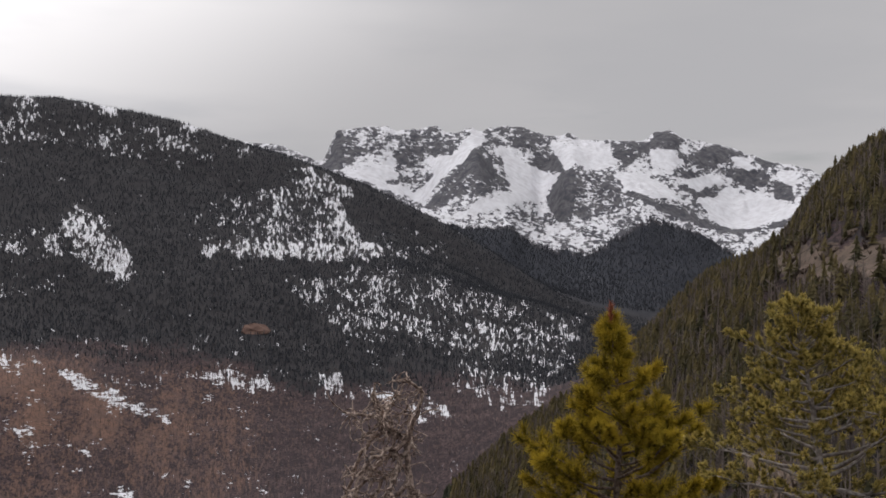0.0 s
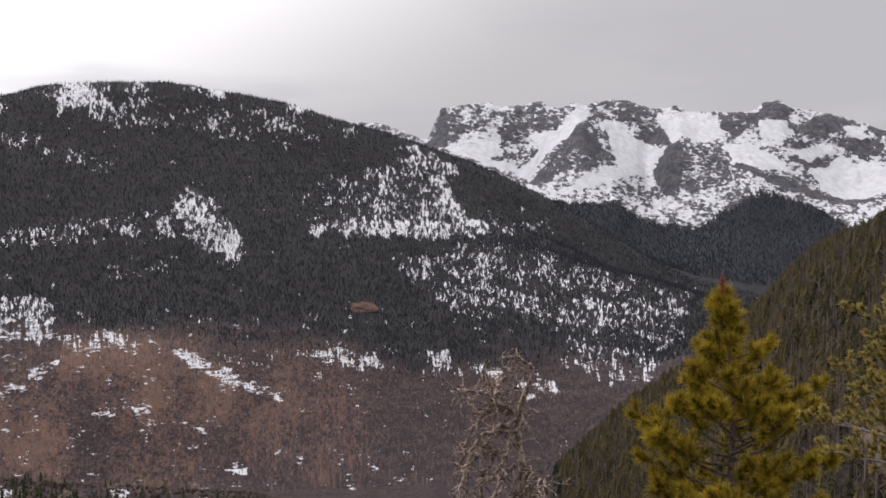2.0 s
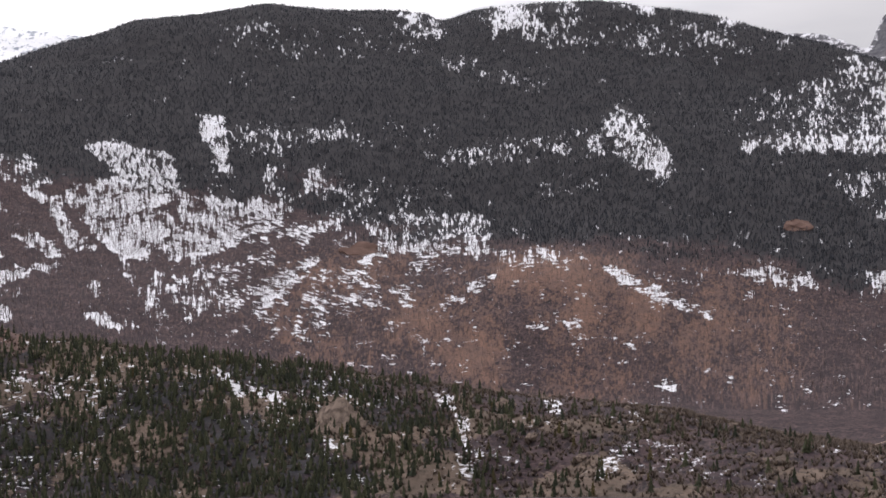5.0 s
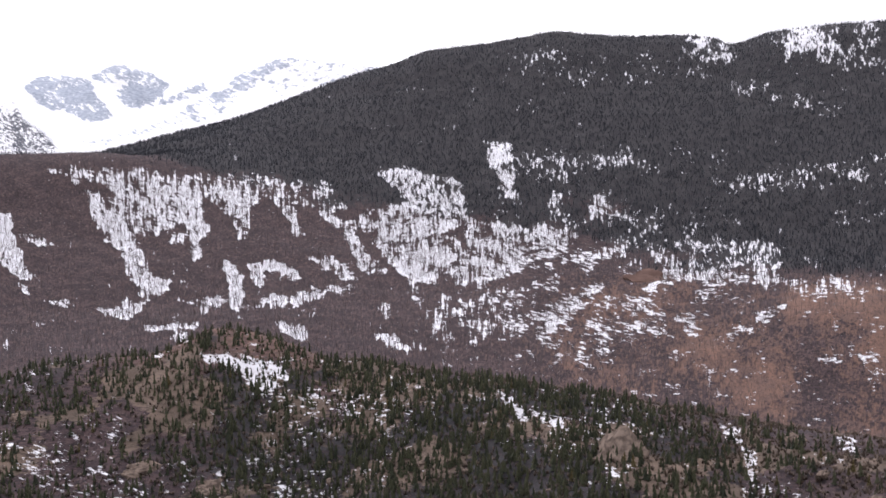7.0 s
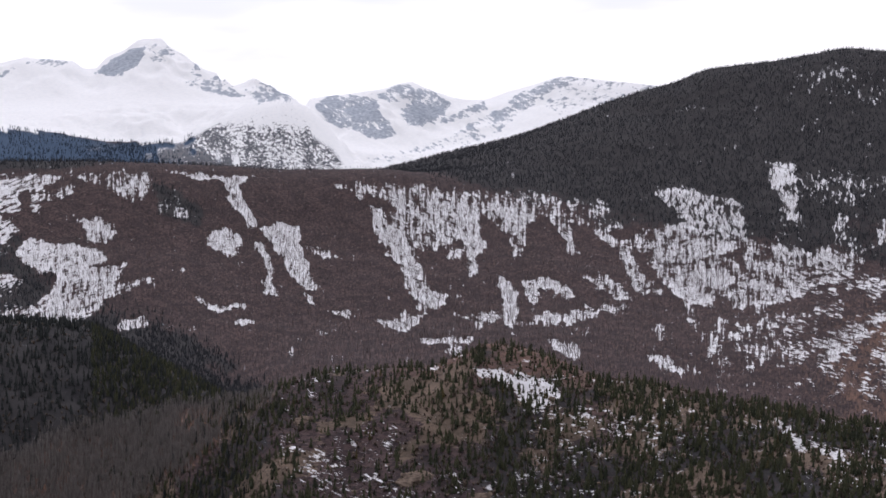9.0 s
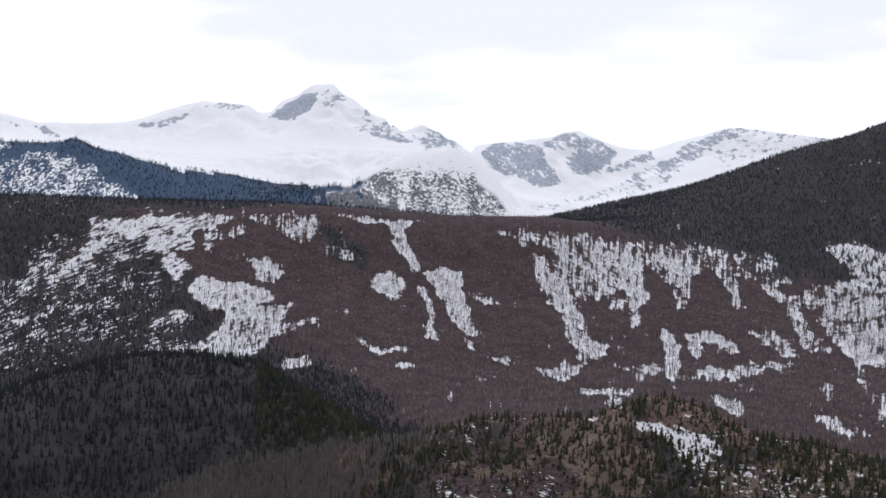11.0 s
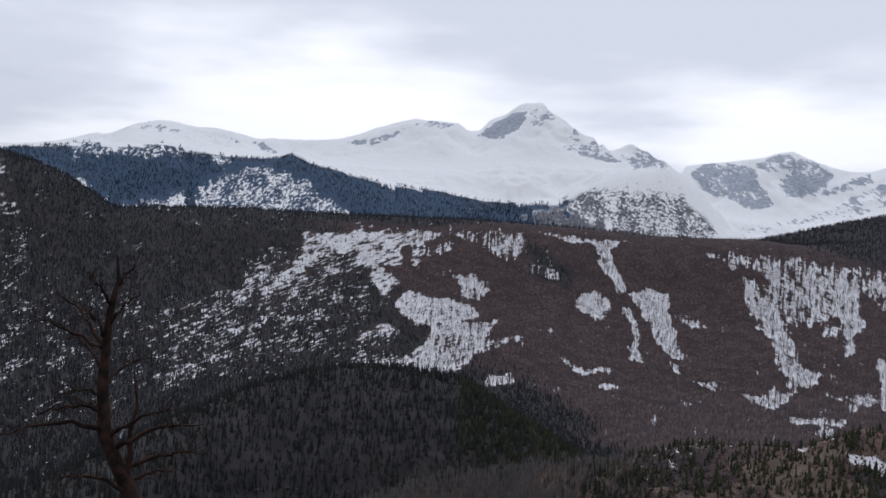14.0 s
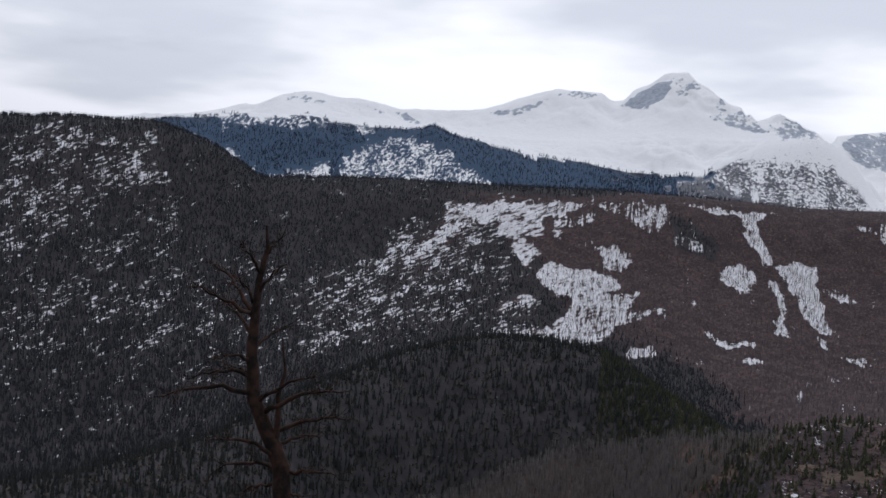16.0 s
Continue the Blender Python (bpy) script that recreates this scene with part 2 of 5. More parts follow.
# vertical angles (degrees) of the lines that shape the land, from the lookout outwards
FOOT = curve((-20, -8.5), (-12, -11), (-4, -15), (2, -15.5), (60, -15.5), (90, -16))
FOOT_R = curve((-20, 0.42), (-6, 0.42), (3, 0.72), (90, 0.72))
KNOLL = curve((-30, 7.5), (-18.5, 4.2), (-17, 3.2), (-15.6, 1.9), (-14.7, 0.5), (-13.1, -0.7), (-11.2, -1.65), (-9.8, -2.9), (-7.7, -4.8),
              (-5.3, -6.8), (-2.8, -8.5), (-0.1, -10.7), (3, -12.6), (8.3, -12.2), (13, -11.4), (18, -10.8), (23, -10.1), (26, -9.5),
              (30, -8.8), (32.3, -8.35), (36, -7.9), (38.3, -7.4), (40.6, -7.1), (41.9, -6.5), (43.7, -5.9), (45.2, -5.7), (46.2, -6.1),
              (48, -6.7), (50.5, -6.7), (52.6, -6.9), (54, -7.3), (56, -7.9), (57.5, -7.2), (59.9, -5.8), (62.9, -4.4), (66, -4.25),
              (68.5, -4.6), (72, -5.6), (76, -7.6), (80, -9.5), (87, -11))
KNOLL_R = curve((-20, 430), (-10, 420), (0, 480), (10, 540), (30, 640), (45, 760), (54, 760), (58, 880), (62, 980), (70, 980), (78, 760), (86, 640))
BENCH_FOOT = curve((-10, -6.5), (0, -10.2), (10, -9.8), (20, -9.2), (30, -8.3), (38, -7.5), (45, -7.1), (50, -7.2), (60, -7.6), (72, -7.8), (80, -9.3), (90, -9.8))
BENCH = curve((-10, -5.5), (-5, -6), (3, -7.4), (8, -7.5), (13, -6.6), (16.7, -5.6), (19, -5.4), (21, -5.7), (25, -5.8), (30, -5.6),
              (38, -5.2), (48, -5.0), (60, -5), (75, -5), (90, -5.5))
MID = curve((-10, -4.5), (-4, -4.4), (0, -4), (10, -3.2), (20, -3.2), (30, -2.9), (40, -2.5), (50, -1.8), (60, -1.5), (75, -1), (90, 0))
MORAINE = curve((-20, -4), (-10, -3.8), (-6.2, -2.9), (-4, -2.2), (-1.4, -1.7), (0.6, -1.1), (2, -0.85), (5.5, 0), (13, 0.6), (20, 1.0),
                (30, 1.3), (35, 1.2), (40, 1.0), (45, 1.3), (47, 1.6), (49.9, 1.95), (51, 1.95), (53.5, 1.95), (57, 2.15), (62, 2.34),
                (66.5, 2.32), (71.5, 2.37), (76, 2.2), (76.8, 2.15), (78.1, 2.83), (79.3, 3.5), (80.7, 4), (81.9, 4.25), (83.3, 4.16),
                (85.1, 4.2), (87, 4.03), (94, 4.6))
MORAINE_R = curve((-20, 2000), (45, 2150), (70, 2050), (76, 1950), (82, 1750), (90, 1650))
BEHIND = curve((-20, -4), (-6.5, -3.4), (-4, -2.6), (-1.6, -1.3), (0.8, -0.2), (3, 0.9), (5.6, 1.8), (9, 2.5), (13, 3.2), (20, 3.9),
               (30, 4.1), (38, 3.4), (43, 2.7), (46, 2.2), (49, 1.6), (52, 1.2), (60, 1), (80, 1.2), (90, 1.5))
CREST = curve((-20, -3), (-10, -3.2), (-6.5, -2.6), (-4, -1.2), (-1.6, 0.3), (0.8, 1.65), (3.2, 2.8), (5.6, 3.7), (7, 4.2), (9.2, 4.8),
              (11.1, 5.42), (13.3, 5.85), (15.2, 6.18), (16.4, 6.3), (18.6, 6.3), (20.5, 6.2), (21.5, 6.06), (22.8, 5.7), (23.6, 6.0),
              (24.8, 6.2), (27.1, 6.25), (29.1, 6.42), (30, 6.55), (32.1, 6.3), (33.6, 6.12), (35.6, 5.98), (37, 5.5), (39, 4.98),
              (40.5, 4.5), (41.9, 3.98), (44.3, 3.2), (46.7, 2.63), (49.1, 2.07), (50.9, 1.75), (53, 1.3), (58, 1), (90, 1))
DALE = curve((-20, -1.5), (-10, -1.8), (-4, -1.6), (0, 0.4), (3, 1.8), (7, 3.2), (12, 4.5), (35, 4.5), (42, 2.9), (47, 1.6), (52, 1), (70, 1.8), (90, 2))
SPURS = curve((-20, 2), (-15.87, 1.79), (-14.73, 0.97), (-13.58, 0.69), (-12.42, 0.55), (-11.72, 0.31), (-10.54, 0.94), (-9.59, 1.30), (-8.64, 1.79), (-8.04, 1.48), (-7.56, 0.75), (-6.48, 0.27), (-5.27, -0.12), (-4.54, 0.07), (-3.57, 0.51), (-2.83, 1.17), (-1.86, 1.10), (-0.64, 1.05), (0.10, 1.30),
              (2, 2.2), (5, 2.8), (8, 3), (30, 2.5), (44, 2.5), (47, 1.9), (50, 1.8), (50.9, 2.2), (51.4, 2.9), (52.4, 4.1), (53.9, 4.85),
              (55.8, 4.45), (57.3, 3.8), (58.3, 3.3), (60.4, 3.15), (62.8, 3.4), (65, 3.65), (67, 3.95), (68.9, 4.35), (69.8, 4.75),
              (70.4, 4.6), (72, 4.7), (74.8, 4.85), (77.5, 4.75), (81, 4.5), (84, 3.8), (90, 3))
INNER = curve((-20, 2.4), (-15.87, 2.19), (-14.73, 1.54), (-13.81, 1.09), (-12.65, 0.86), (-12.19, 0.93), (-11.48, 1.34), (-10.78, 1.94), (-9.83, 2.67), (-8.88, 3.04), (-7.68, 3.41), (-6.48, 3.35), (-5.63, 3.67), (-5.27, 3.50), (-4.90, 2.70), (-4.30, 2.02), (-3.81, 2.46), (-2.96, 3.07), (-2.10, 3.81), (-1.49, 4.46), (-0.76, 3.93), (-0.15, 3.32), (0.59, 2.22), (1.08, 1.69),
              (2, 2.3), (4, 3.0), (8, 3.4), (30, 4), (40, 4), (45, 3.1),
              (48, 2.7), (51, 2.9), (53, 3.6), (54.5, 4.5), (56, 4.7), (60, 4.9), (65, 4.5), (70, 4.6), (75, 4.9), (81, 4.3), (90, 4))
CIRQUE = [(-30, 1.5), (-16.4, 2.84), (-15.6, 3.32), (-14.7, 3.52), (-13.6, 3.82), (-12.4, 4.27), (-11, 4.57), (-10.3, 4.7), (-9.8, 5.02),
          (-9.2, 5.03), (-8.9, 4.84), (-8.4, 4.61), (-7.2, 4.58), (-6, 4.68), (-5.6, 4.88), (-4.4, 4.96), (-3.8, 5.18), (-3, 5.38),
          (-2.1, 5.19), (-1.6, 4.83), (-1.2, 5.1), (-0.6, 4.9), (-0.1, 5.02), (0.3, 5.34), (1.1, 5.24), (2, 5.14), (2.5, 5.33),
          (4, 5.21), (4.5, 5.13), (4.8, 4.52), (5.2, 3.7), (6.2, 4.1), (7.2, 4.43), (12, 4.6), (34, 4.8)]
RANGE = [(39.2, 5.5), (40.7, 5.68), (42, 5.8), (43, 5.55), (44.3, 5.2), (45.5, 4.85), (46.2, 4.9), (47.4, 5.25), (48.7, 5.6), (49.8, 5.38),
         (50.84, 5.26), (52.35, 5.11), (52.79, 5.01), (53.00, 4.68), (53.70, 5.08), (54.63, 5.50), (55.15, 5.78), (55.78, 5.49), (56.08, 5.40),
         (56.38, 5.77), (56.49, 5.64), (56.74, 6.01), (57.21, 6.14), (58.18, 6.73), (58.67, 7.00), (59.04, 7.35), (59.75, 7.33), (60.22, 7.10),
         (60.56, 6.87), (61.26, 6.56), (61.72, 6.13), (62.08, 6.09), (62.70, 6.42), (63.43, 6.49), (64.40, 6.56), (65.12, 6.37), (66.56, 5.89),
         (67.77, 5.57), (69.23, 5.39), (70.45, 5.38), (71.18, 5.25), (72.41, 5.52), (73.88, 5.63), (75.22, 5.86), (76.30, 5.62), (77.72, 5.18),
         (77.7, 5.14), (79.1, 4.8), (81.7, 4.34), (85, 4)]
PEAKS = curve(*CIRQUE, *RANGE)

bearing = np.concatenate([np.arange(-30, -18.5, 0.2), np.arange(-18.5, 7.5, 0.06), np.arange(7.5, 94, 0.1), np.arange(94, 330, 4.0)])
bearing[-1] = 330.0
turn = np.radians(bearing)
one = np.ones_like(bearing)
wrapped = np.where(bearing > 328, bearing - 360, bearing)
K = KNOLL(wrapped)
KR = KNOLL_R(wrapped)
MR = MORAINE_R(wrapped)
lines = [  # distance, vertical angle
    (0.002 * one, None), (9 * one, None), (45 * one, None),
    (130 * one, -19 * one), (FOOT_R(wrapped) * KR, FOOT(wrapped)), (KR, K), (KR + 110, K - 1.0), (0.56 * MR, np.minimum(BENCH_FOOT(wrapped), np.maximum(K - 0.35, -11))),
    (0.70 * MR, BENCH(wrapped)), (0.84 * MR, MID(wrapped)), (MR, MORAINE(wrapped)), (2420 * one, BEHIND(wrapped)),
    (2750 * one, CREST(wrapped)), (3050 * one, DALE(wrapped)), (3500 * one, SPURS(wrapped)), (3980 * one, INNER(wrapped)),
    (4600 * one, PEAKS(wrapped)), (4900 * one, PEAKS(wrapped) - 1.5)]
STEPS = [3, 4, 6, 8, 40, 6, 8, 24, 30, 36, 26, 32, 4, 10, 38, 54, 3]
node_r = np.array([r for r, _ in lines])
node_z = np.array([EYE + r * np.tan(np.radians(e)) if e is not None else 0 * one for r, e in lines])
node_z[1], node_z[2] = -0.8, -13.5

# a smooth profile along each bearing
h, d = np.diff(node_r, axis=0), np.diff(node_z, axis=0) / np.diff(node_r, axis=0)
slope = np.zeros_like(node_z)
slope[0], slope[-1] = d[0], d[-1]
same = d[:-1] * d[1:] > 0
with np.errstate(all="ignore"):
    slope[1:-1] = np.where(same, 2 * d[:-1] * d[1:] / (d[:-1] + d[1:]), 0.12 * (d[:-1] + d[1:]))
R_, Z_, U_ = [], [], []
for k, steps in enumerate(STEPS):
    for s in range(steps + (k == len(STEPS) - 1)):
        t = s / steps
        R_.append(node_r[k] + h[k] * t)
        Z_.append(node_z[k] * (1 + 2 * t) * (1 - t) ** 2 + slope[k] * h[k] * t * (1 - t) ** 2
                  + node_z[k + 1] * t * t * (3 - 2 * t) + slope[k + 1] * h[k] * t * t * (t - 1))
        U_.append((k + t) * one)
R, Z, U = np.array(R_), np.array(Z_), np.array(U_)
A = np.broadcast_to(wrapped, R.shape)
X, Y = -R * np.sin(turn), R * np.cos(turn)


def step(x, lo, hi):
    t = np.clip((x - lo) / (hi - lo), 0, 1)
    return t * t * (3 - 2 * t)


def band(x, lo, hi, soft):
    return step(x, lo - soft, lo + soft) * (1 - step(x, hi - soft, hi + soft))


# relief: swells and gullies everywhere, crags on the high peaks
near_line = np.min(np.abs(U[..., None] - np.array([5, 10, 12, 15, 16])), axis=-1)
calm = 0.25 + 0.75 * step(near_line, 0.05, 0.6)
Z = Z + calm * step(R, 60, 400) * R * 0.0042 * (fbm(X * 0.006, Y * 0.006, 5) - 0.5) * 2
Z = Z + calm * band(U, 7.2, 13, 0.3) * 7 * (fbm(A * 0.5, R * 0.002, 4, True) - 0.5)
high = step(U, 13.6, 14.6)
craggy = high * np.where(A < 20, 1.0, 0.4 + 0.6 * band(A, 46, 61, 1.5))
Z = Z + craggy * (np.where(A < 20, 0.3, 0.08) + 0.7 * step(near_line, 0.0, 0.5)) * (np.where(A < 20, 60, 150) * (fbm(X * 0.0035, Y * 0.0035, 6, True) - 0.62) + 24 * (fbm(X * 0.02, Y * 0.02, 3, True) - 0.5))
Z = Z + step(U, 15.7, 16.0) * np.where(A < 20, 9, 2.5) * (fbm(A * 3.1, R * 0.004, 4) - 0.5) * 2
Z = Z + band(U, 3.6, 5.4, 0.3) * calm * (13 * (fbm(X * 0.018, Y * 0.018, 4, True) - 0.55) + 3.5 * (fbm(X * 0.07, Y * 0.07, 3, True) - 0.5))

rows, cols = R.shape
P = np.stack([X, Y, Z], axis=-1)
blotch = fbm(X * 0.011 + 40, Y * 0.011, 4)


# ---- land cover ----
rise = np.degrees(np.arctan2(Z - EYE, R))
hem = fbm(A * 3.0, rise * 4.0 + 60, 5) - 0.5
head = A[0]


def depth_in(points):
    """How deep, in degrees seen from the lookout, the land lies inside an outline of bearings and vertical angles."""
    xs, ys = [p[0] for p in points], [p[1] for p in points]
    cols_in = np.where((head > min(xs) - 0.7) & (head < max(xs) + 0.7))[0]
    x, y = A[:, cols_in], rise[:, cols_in]
    near, inner = np.full(x.shape, 9.0), np.zeros(x.shape, bool)
    for (x0, y0), (x1, y1) in zip(points, points[1:] + points[:1]):
        ux, uy = x1 - x0, y1 - y0
        t = np.clip(((x - x0) * ux + (y - y0) * uy) / (ux * ux + uy * uy + 1e-9), 0, 1)
        near = np.minimum(near, np.hypot(x - x0 - t * ux, y - y0 - t * uy))
        with np.errstate(all="ignore"):
            inner ^= ((y0 > y) != (y1 > y)) & (x < ux * (y - y0) / uy + x0)
    return cols_in, np.where(inner, near, -near)


def lay(cover, listing, u_lo, u_hi, soft=0.05, ragged=0.22, over=False):
    """Lays outlined patches of a share of cover (0 to 1) on the land between two lines."""
    for share, *points in listing:
        cols_in, deep = depth_in(points)
        deep = deep + ragged * hem[:, cols_in]
        band_in = (U[:, cols_in] > u_lo) & (U[:, cols_in] < u_hi)
        w = step(deep, -soft, soft) * band_in
        old = cover[:, cols_in]
        cover[:, cols_in] = old * (1 - w) + share * w if over else np.maximum(old, share * w)
    return cover


# outlines of snow, cliffs and speckled woods: share of cover, then (bearing, vertical angle) round each patch
SHELF_DRIFTS = [
    (0.8, (70.64, -0.92), (69.19, 0.43), (69.12, 1.50), (68.18, 1.42), (67.25, 1.65), (64.64, 1.79), (62.95, 1.73), (63.66, 1.34), (64.85, 0.94), (64.83, 0.34), (66.12, -0.07), (66.73, 0.27), (66.86, 0.75), (68.15, 0.58), (68.60, -0.03), (69.40, -0.22), (70.18, -1.03)),
    (0.58, (62.95, 1.81), (59.56, 1.85), (59.52, 0.75), (60.49, 0.63), (60.99, 1.19), (62.22, 1.47)),
    (0.8, (66.36, -0.08), (65.06, 0.09), (64.91, -0.51), (65.49, -1.01), (65.86, -0.78)),
    (0.85, (62.41, -0.07), (61.56, 0.05), (60.89, -0.51), (61.16, -1.00), (62.12, -1.20), (62.27, -0.55)),
    (0.45, (64.61, 0.95), (62.70, 1.38), (62.68, 0.89), (64.35, 0.47))]
FAN_DRIFTS = [
    (0.86, (64.54, -0.86), (62.37, -1.16), (61.64, -1.33), (61.25, -1.86), (62.09, -2.12), (63.05, -2.27), (64.13, -2.30), (65.00, -1.60), (65.01, -1.24)),
    (0.76, (63.29, -2.28), (62.10, -2.05), (60.52, -1.91), (60.87, -2.45), (61.56, -3.44), (61.79, -3.81), (62.97, -4.56), (63.94, -4.34), (63.75, -3.02)),
    (0.45, (65.38, -4.25), (65.86, -3.90), (64.68, -3.64), (63.74, -3.14), (63.82, -4.36)),
    (0.7, (65.45, -2.22), (64.84, -2.56), (66.14, -2.83), (66.60, -3.32), (66.61, -2.84)),
    (0.6, (61.34, -2.76), (59.41, -2.53), (60.60, -3.17), (61.57, -3.37)),
    (0.8, (60.80, -4.39), (59.84, -4.05), (59.70, -4.60), (61.15, -4.78)),
    (0.7, (62.23, -5.02), (61.15, -4.88), (61.37, -5.49), (61.86, -5.26)),
    (0.8, (60.87, -5.95), (60.02, -5.93), (60.25, -6.44), (60.74, -6.31)),
    (0.6, (59.51, -6.76), (58.77, -6.98), (59.13, -7.16))]
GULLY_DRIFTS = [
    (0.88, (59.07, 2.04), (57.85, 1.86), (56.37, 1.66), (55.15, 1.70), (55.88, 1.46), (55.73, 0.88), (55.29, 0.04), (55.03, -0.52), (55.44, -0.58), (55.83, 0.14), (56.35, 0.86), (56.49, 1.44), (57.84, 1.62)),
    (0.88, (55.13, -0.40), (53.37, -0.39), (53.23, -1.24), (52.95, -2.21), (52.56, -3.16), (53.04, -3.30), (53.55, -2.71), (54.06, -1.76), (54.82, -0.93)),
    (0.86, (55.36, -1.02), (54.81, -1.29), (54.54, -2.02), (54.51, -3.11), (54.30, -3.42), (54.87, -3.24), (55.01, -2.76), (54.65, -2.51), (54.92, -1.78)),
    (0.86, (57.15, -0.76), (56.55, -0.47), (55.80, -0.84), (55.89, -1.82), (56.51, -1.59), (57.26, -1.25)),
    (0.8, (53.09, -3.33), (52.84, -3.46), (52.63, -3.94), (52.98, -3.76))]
FOOT_DRIFTS = [
    (0.75, (57.92, -3.34), (57.43, -3.45), (57.05, -3.80), (55.71, -3.76), (55.82, -4.00), (56.80, -4.08), (57.54, -3.72)),
    (0.75, (56.17, -4.50), (54.95, -4.46), (55.68, -4.67)),
    (0.6, (53.22, -1.36), (52.00, -1.56), (51.62, -1.92), (52.35, -1.87)),
    (0.75, (52.05, -3.99), (51.44, -4.09), (50.83, -4.31), (51.06, -4.51), (51.92, -4.25)),
    (0.8, (50.22, -4.52), (49.37, -4.61), (48.78, -4.22), (48.53, -4.45), (47.82, -4.30), (48.40, -4.81), (48.75, -5.13), (49.36, -5.02)),
    (0.8, (48.15, -5.35), (45.89, -5.36), (46.00, -5.60), (48.14, -5.58)),
    (0.7, (47.18, -5.75), (46.35, -5.71), (46.46, -6.15), (47.06, -6.06)),
    (0.88, (42.62, -5.47), (41.36, -5.63), (41.16, -6.32), (41.68, -6.35), (42.26, -5.92))]
BOWL_DRIFTS = [
    (0.6, (51.96, 1.36), (49.90, 1.30), (49.65, 0.82), (50.73, 0.74)),
    (0.88, (49.54, 1.31), (48.69, 1.21), (48.63, -1.08), (48.24, -2.04), (47.86, -2.99), (47.49, -3.33), (46.89, -3.55), (47.47, -4.17), (48.07, -4.07), (48.56, -3.49), (48.83, -2.54), (49.46, -1.60), (50.09, -0.65), (50.24, 0.32), (49.87, 0.33), (49.61, -0.39), (49.25, -0.38)),
    (0.62, (48.69, 1.14), (46.40, 0.44), (46.13, -1.00), (46.59, -1.25), (47.78, -1.59), (48.62, -1.33)),
    (0.75, (47.06, -1.51), (46.23, -1.72), (46.34, -2.01), (46.93, -1.89))]
APRON_DRIFTS = [
    (0.88, (46.52, 0.43), (45.57, 0.46), (45.54, -0.98), (45.29, -1.45), (45.75, -1.94), (45.61, -2.54), (45.96, -2.72), (46.21, -2.20), (46.11, -1.48), (46.48, -1.01)),
    (0.6, (45.57, 0.46), (43.58, 0.29), (42.98, -0.17), (43.55, -0.67), (43.64, -1.86), (44.10, -1.88), (44.24, -0.93), (45.20, -0.24)),
    (0.65, (42.40, -0.39), (41.59, -0.48), (41.46, -1.54), (41.22, -1.76), (41.68, -1.78), (41.92, -1.08)),
    (0.88, (44.91, -2.51), (44.43, -2.84), (43.90, -3.30), (43.98, -4.72), (44.55, -4.68), (44.59, -3.80)),
    (0.82, (43.73, -2.93), (42.80, -2.73), (42.11, -2.86), (41.64, -3.31), (41.40, -3.65), (41.98, -3.68), (42.44, -3.32), (43.02, -3.26), (43.19, -3.97), (43.59, -3.57))]
BASIN_DRIFTS = [
    (0.8, (46.51, -4.37), (44.86, -4.17), (44.85, -4.81), (45.67, -4.92), (46.03, -4.58)),
    (0.8, (44.62, -4.51), (42.99, -4.55), (42.98, -4.88), (44.38, -4.81)),
    (0.82, (42.76, -4.42), (41.39, -4.23), (40.26, -4.06), (39.59, -3.91), (38.81, -3.98), (39.13, -4.27), (40.93, -4.47), (41.83, -4.82), (42.75, -4.80)),
    (0.7, (40.52, -2.55), (39.95, -2.88), (39.38, -3.20), (39.03, -3.76), (39.59, -3.79), (40.16, -3.47), (40.06, -3.12), (40.74, -2.91)),
    (0.8, (40.57, -0.68), (39.43, -1.22), (38.97, -1.67), (38.62, -2.58), (38.16, -3.25), (37.65, -3.27), (37.65, -3.50), (38.49, -3.45), (39.06, -2.60), (39.19, -1.79), (39.87, -1.47), (40.56, -1.03)),
    (0.42, (50.99, 1.39), (46.18, 1.05), (40.37, 0.51), (39.21, -0.74), (40.56, -0.79), (42.87, -0.17), (46.16, 0.33), (50.98, 0.83))]
HOLLOW_DRIFTS = [
    (0.72, (38.02, 0.88), (36.81, 1.09), (36.33, 0.83), (34.40, 0.29), (34.19, -0.94), (34.20, -1.42), (35.19, -1.88), (34.24, -2.65), (35.75, -4.06), (36.73, -4.03), (37.43, -3.28), (38.13, -2.52), (38.83, -1.53), (39.30, -1.27), (38.56, -0.81), (37.34, -0.60), (36.85, -0.37), (37.56, 0.38)),
    (0.66, (34.44, -1.29), (31.03, -1.64), (29.32, -1.80), (29.59, -2.53), (31.32, -3.22), (32.81, -3.91), (34.53, -4.10), (35.25, -3.59), (34.24, -2.65)),
    (0.8, (33.25, 2.01), (32.27, 1.98), (32.07, 0.71), (31.98, -0.56), (32.47, -0.64), (32.80, 0.49), (33.16, 0.99)),
    (0.62, (28.68, -0.36), (28.07, -0.25), (27.97, -1.35), (28.58, -1.46), (29.20, -1.81)),
    (0.45, (30.51, -0.31), (29.77, -0.33), (30.05, -1.42), (30.78, -1.40))]
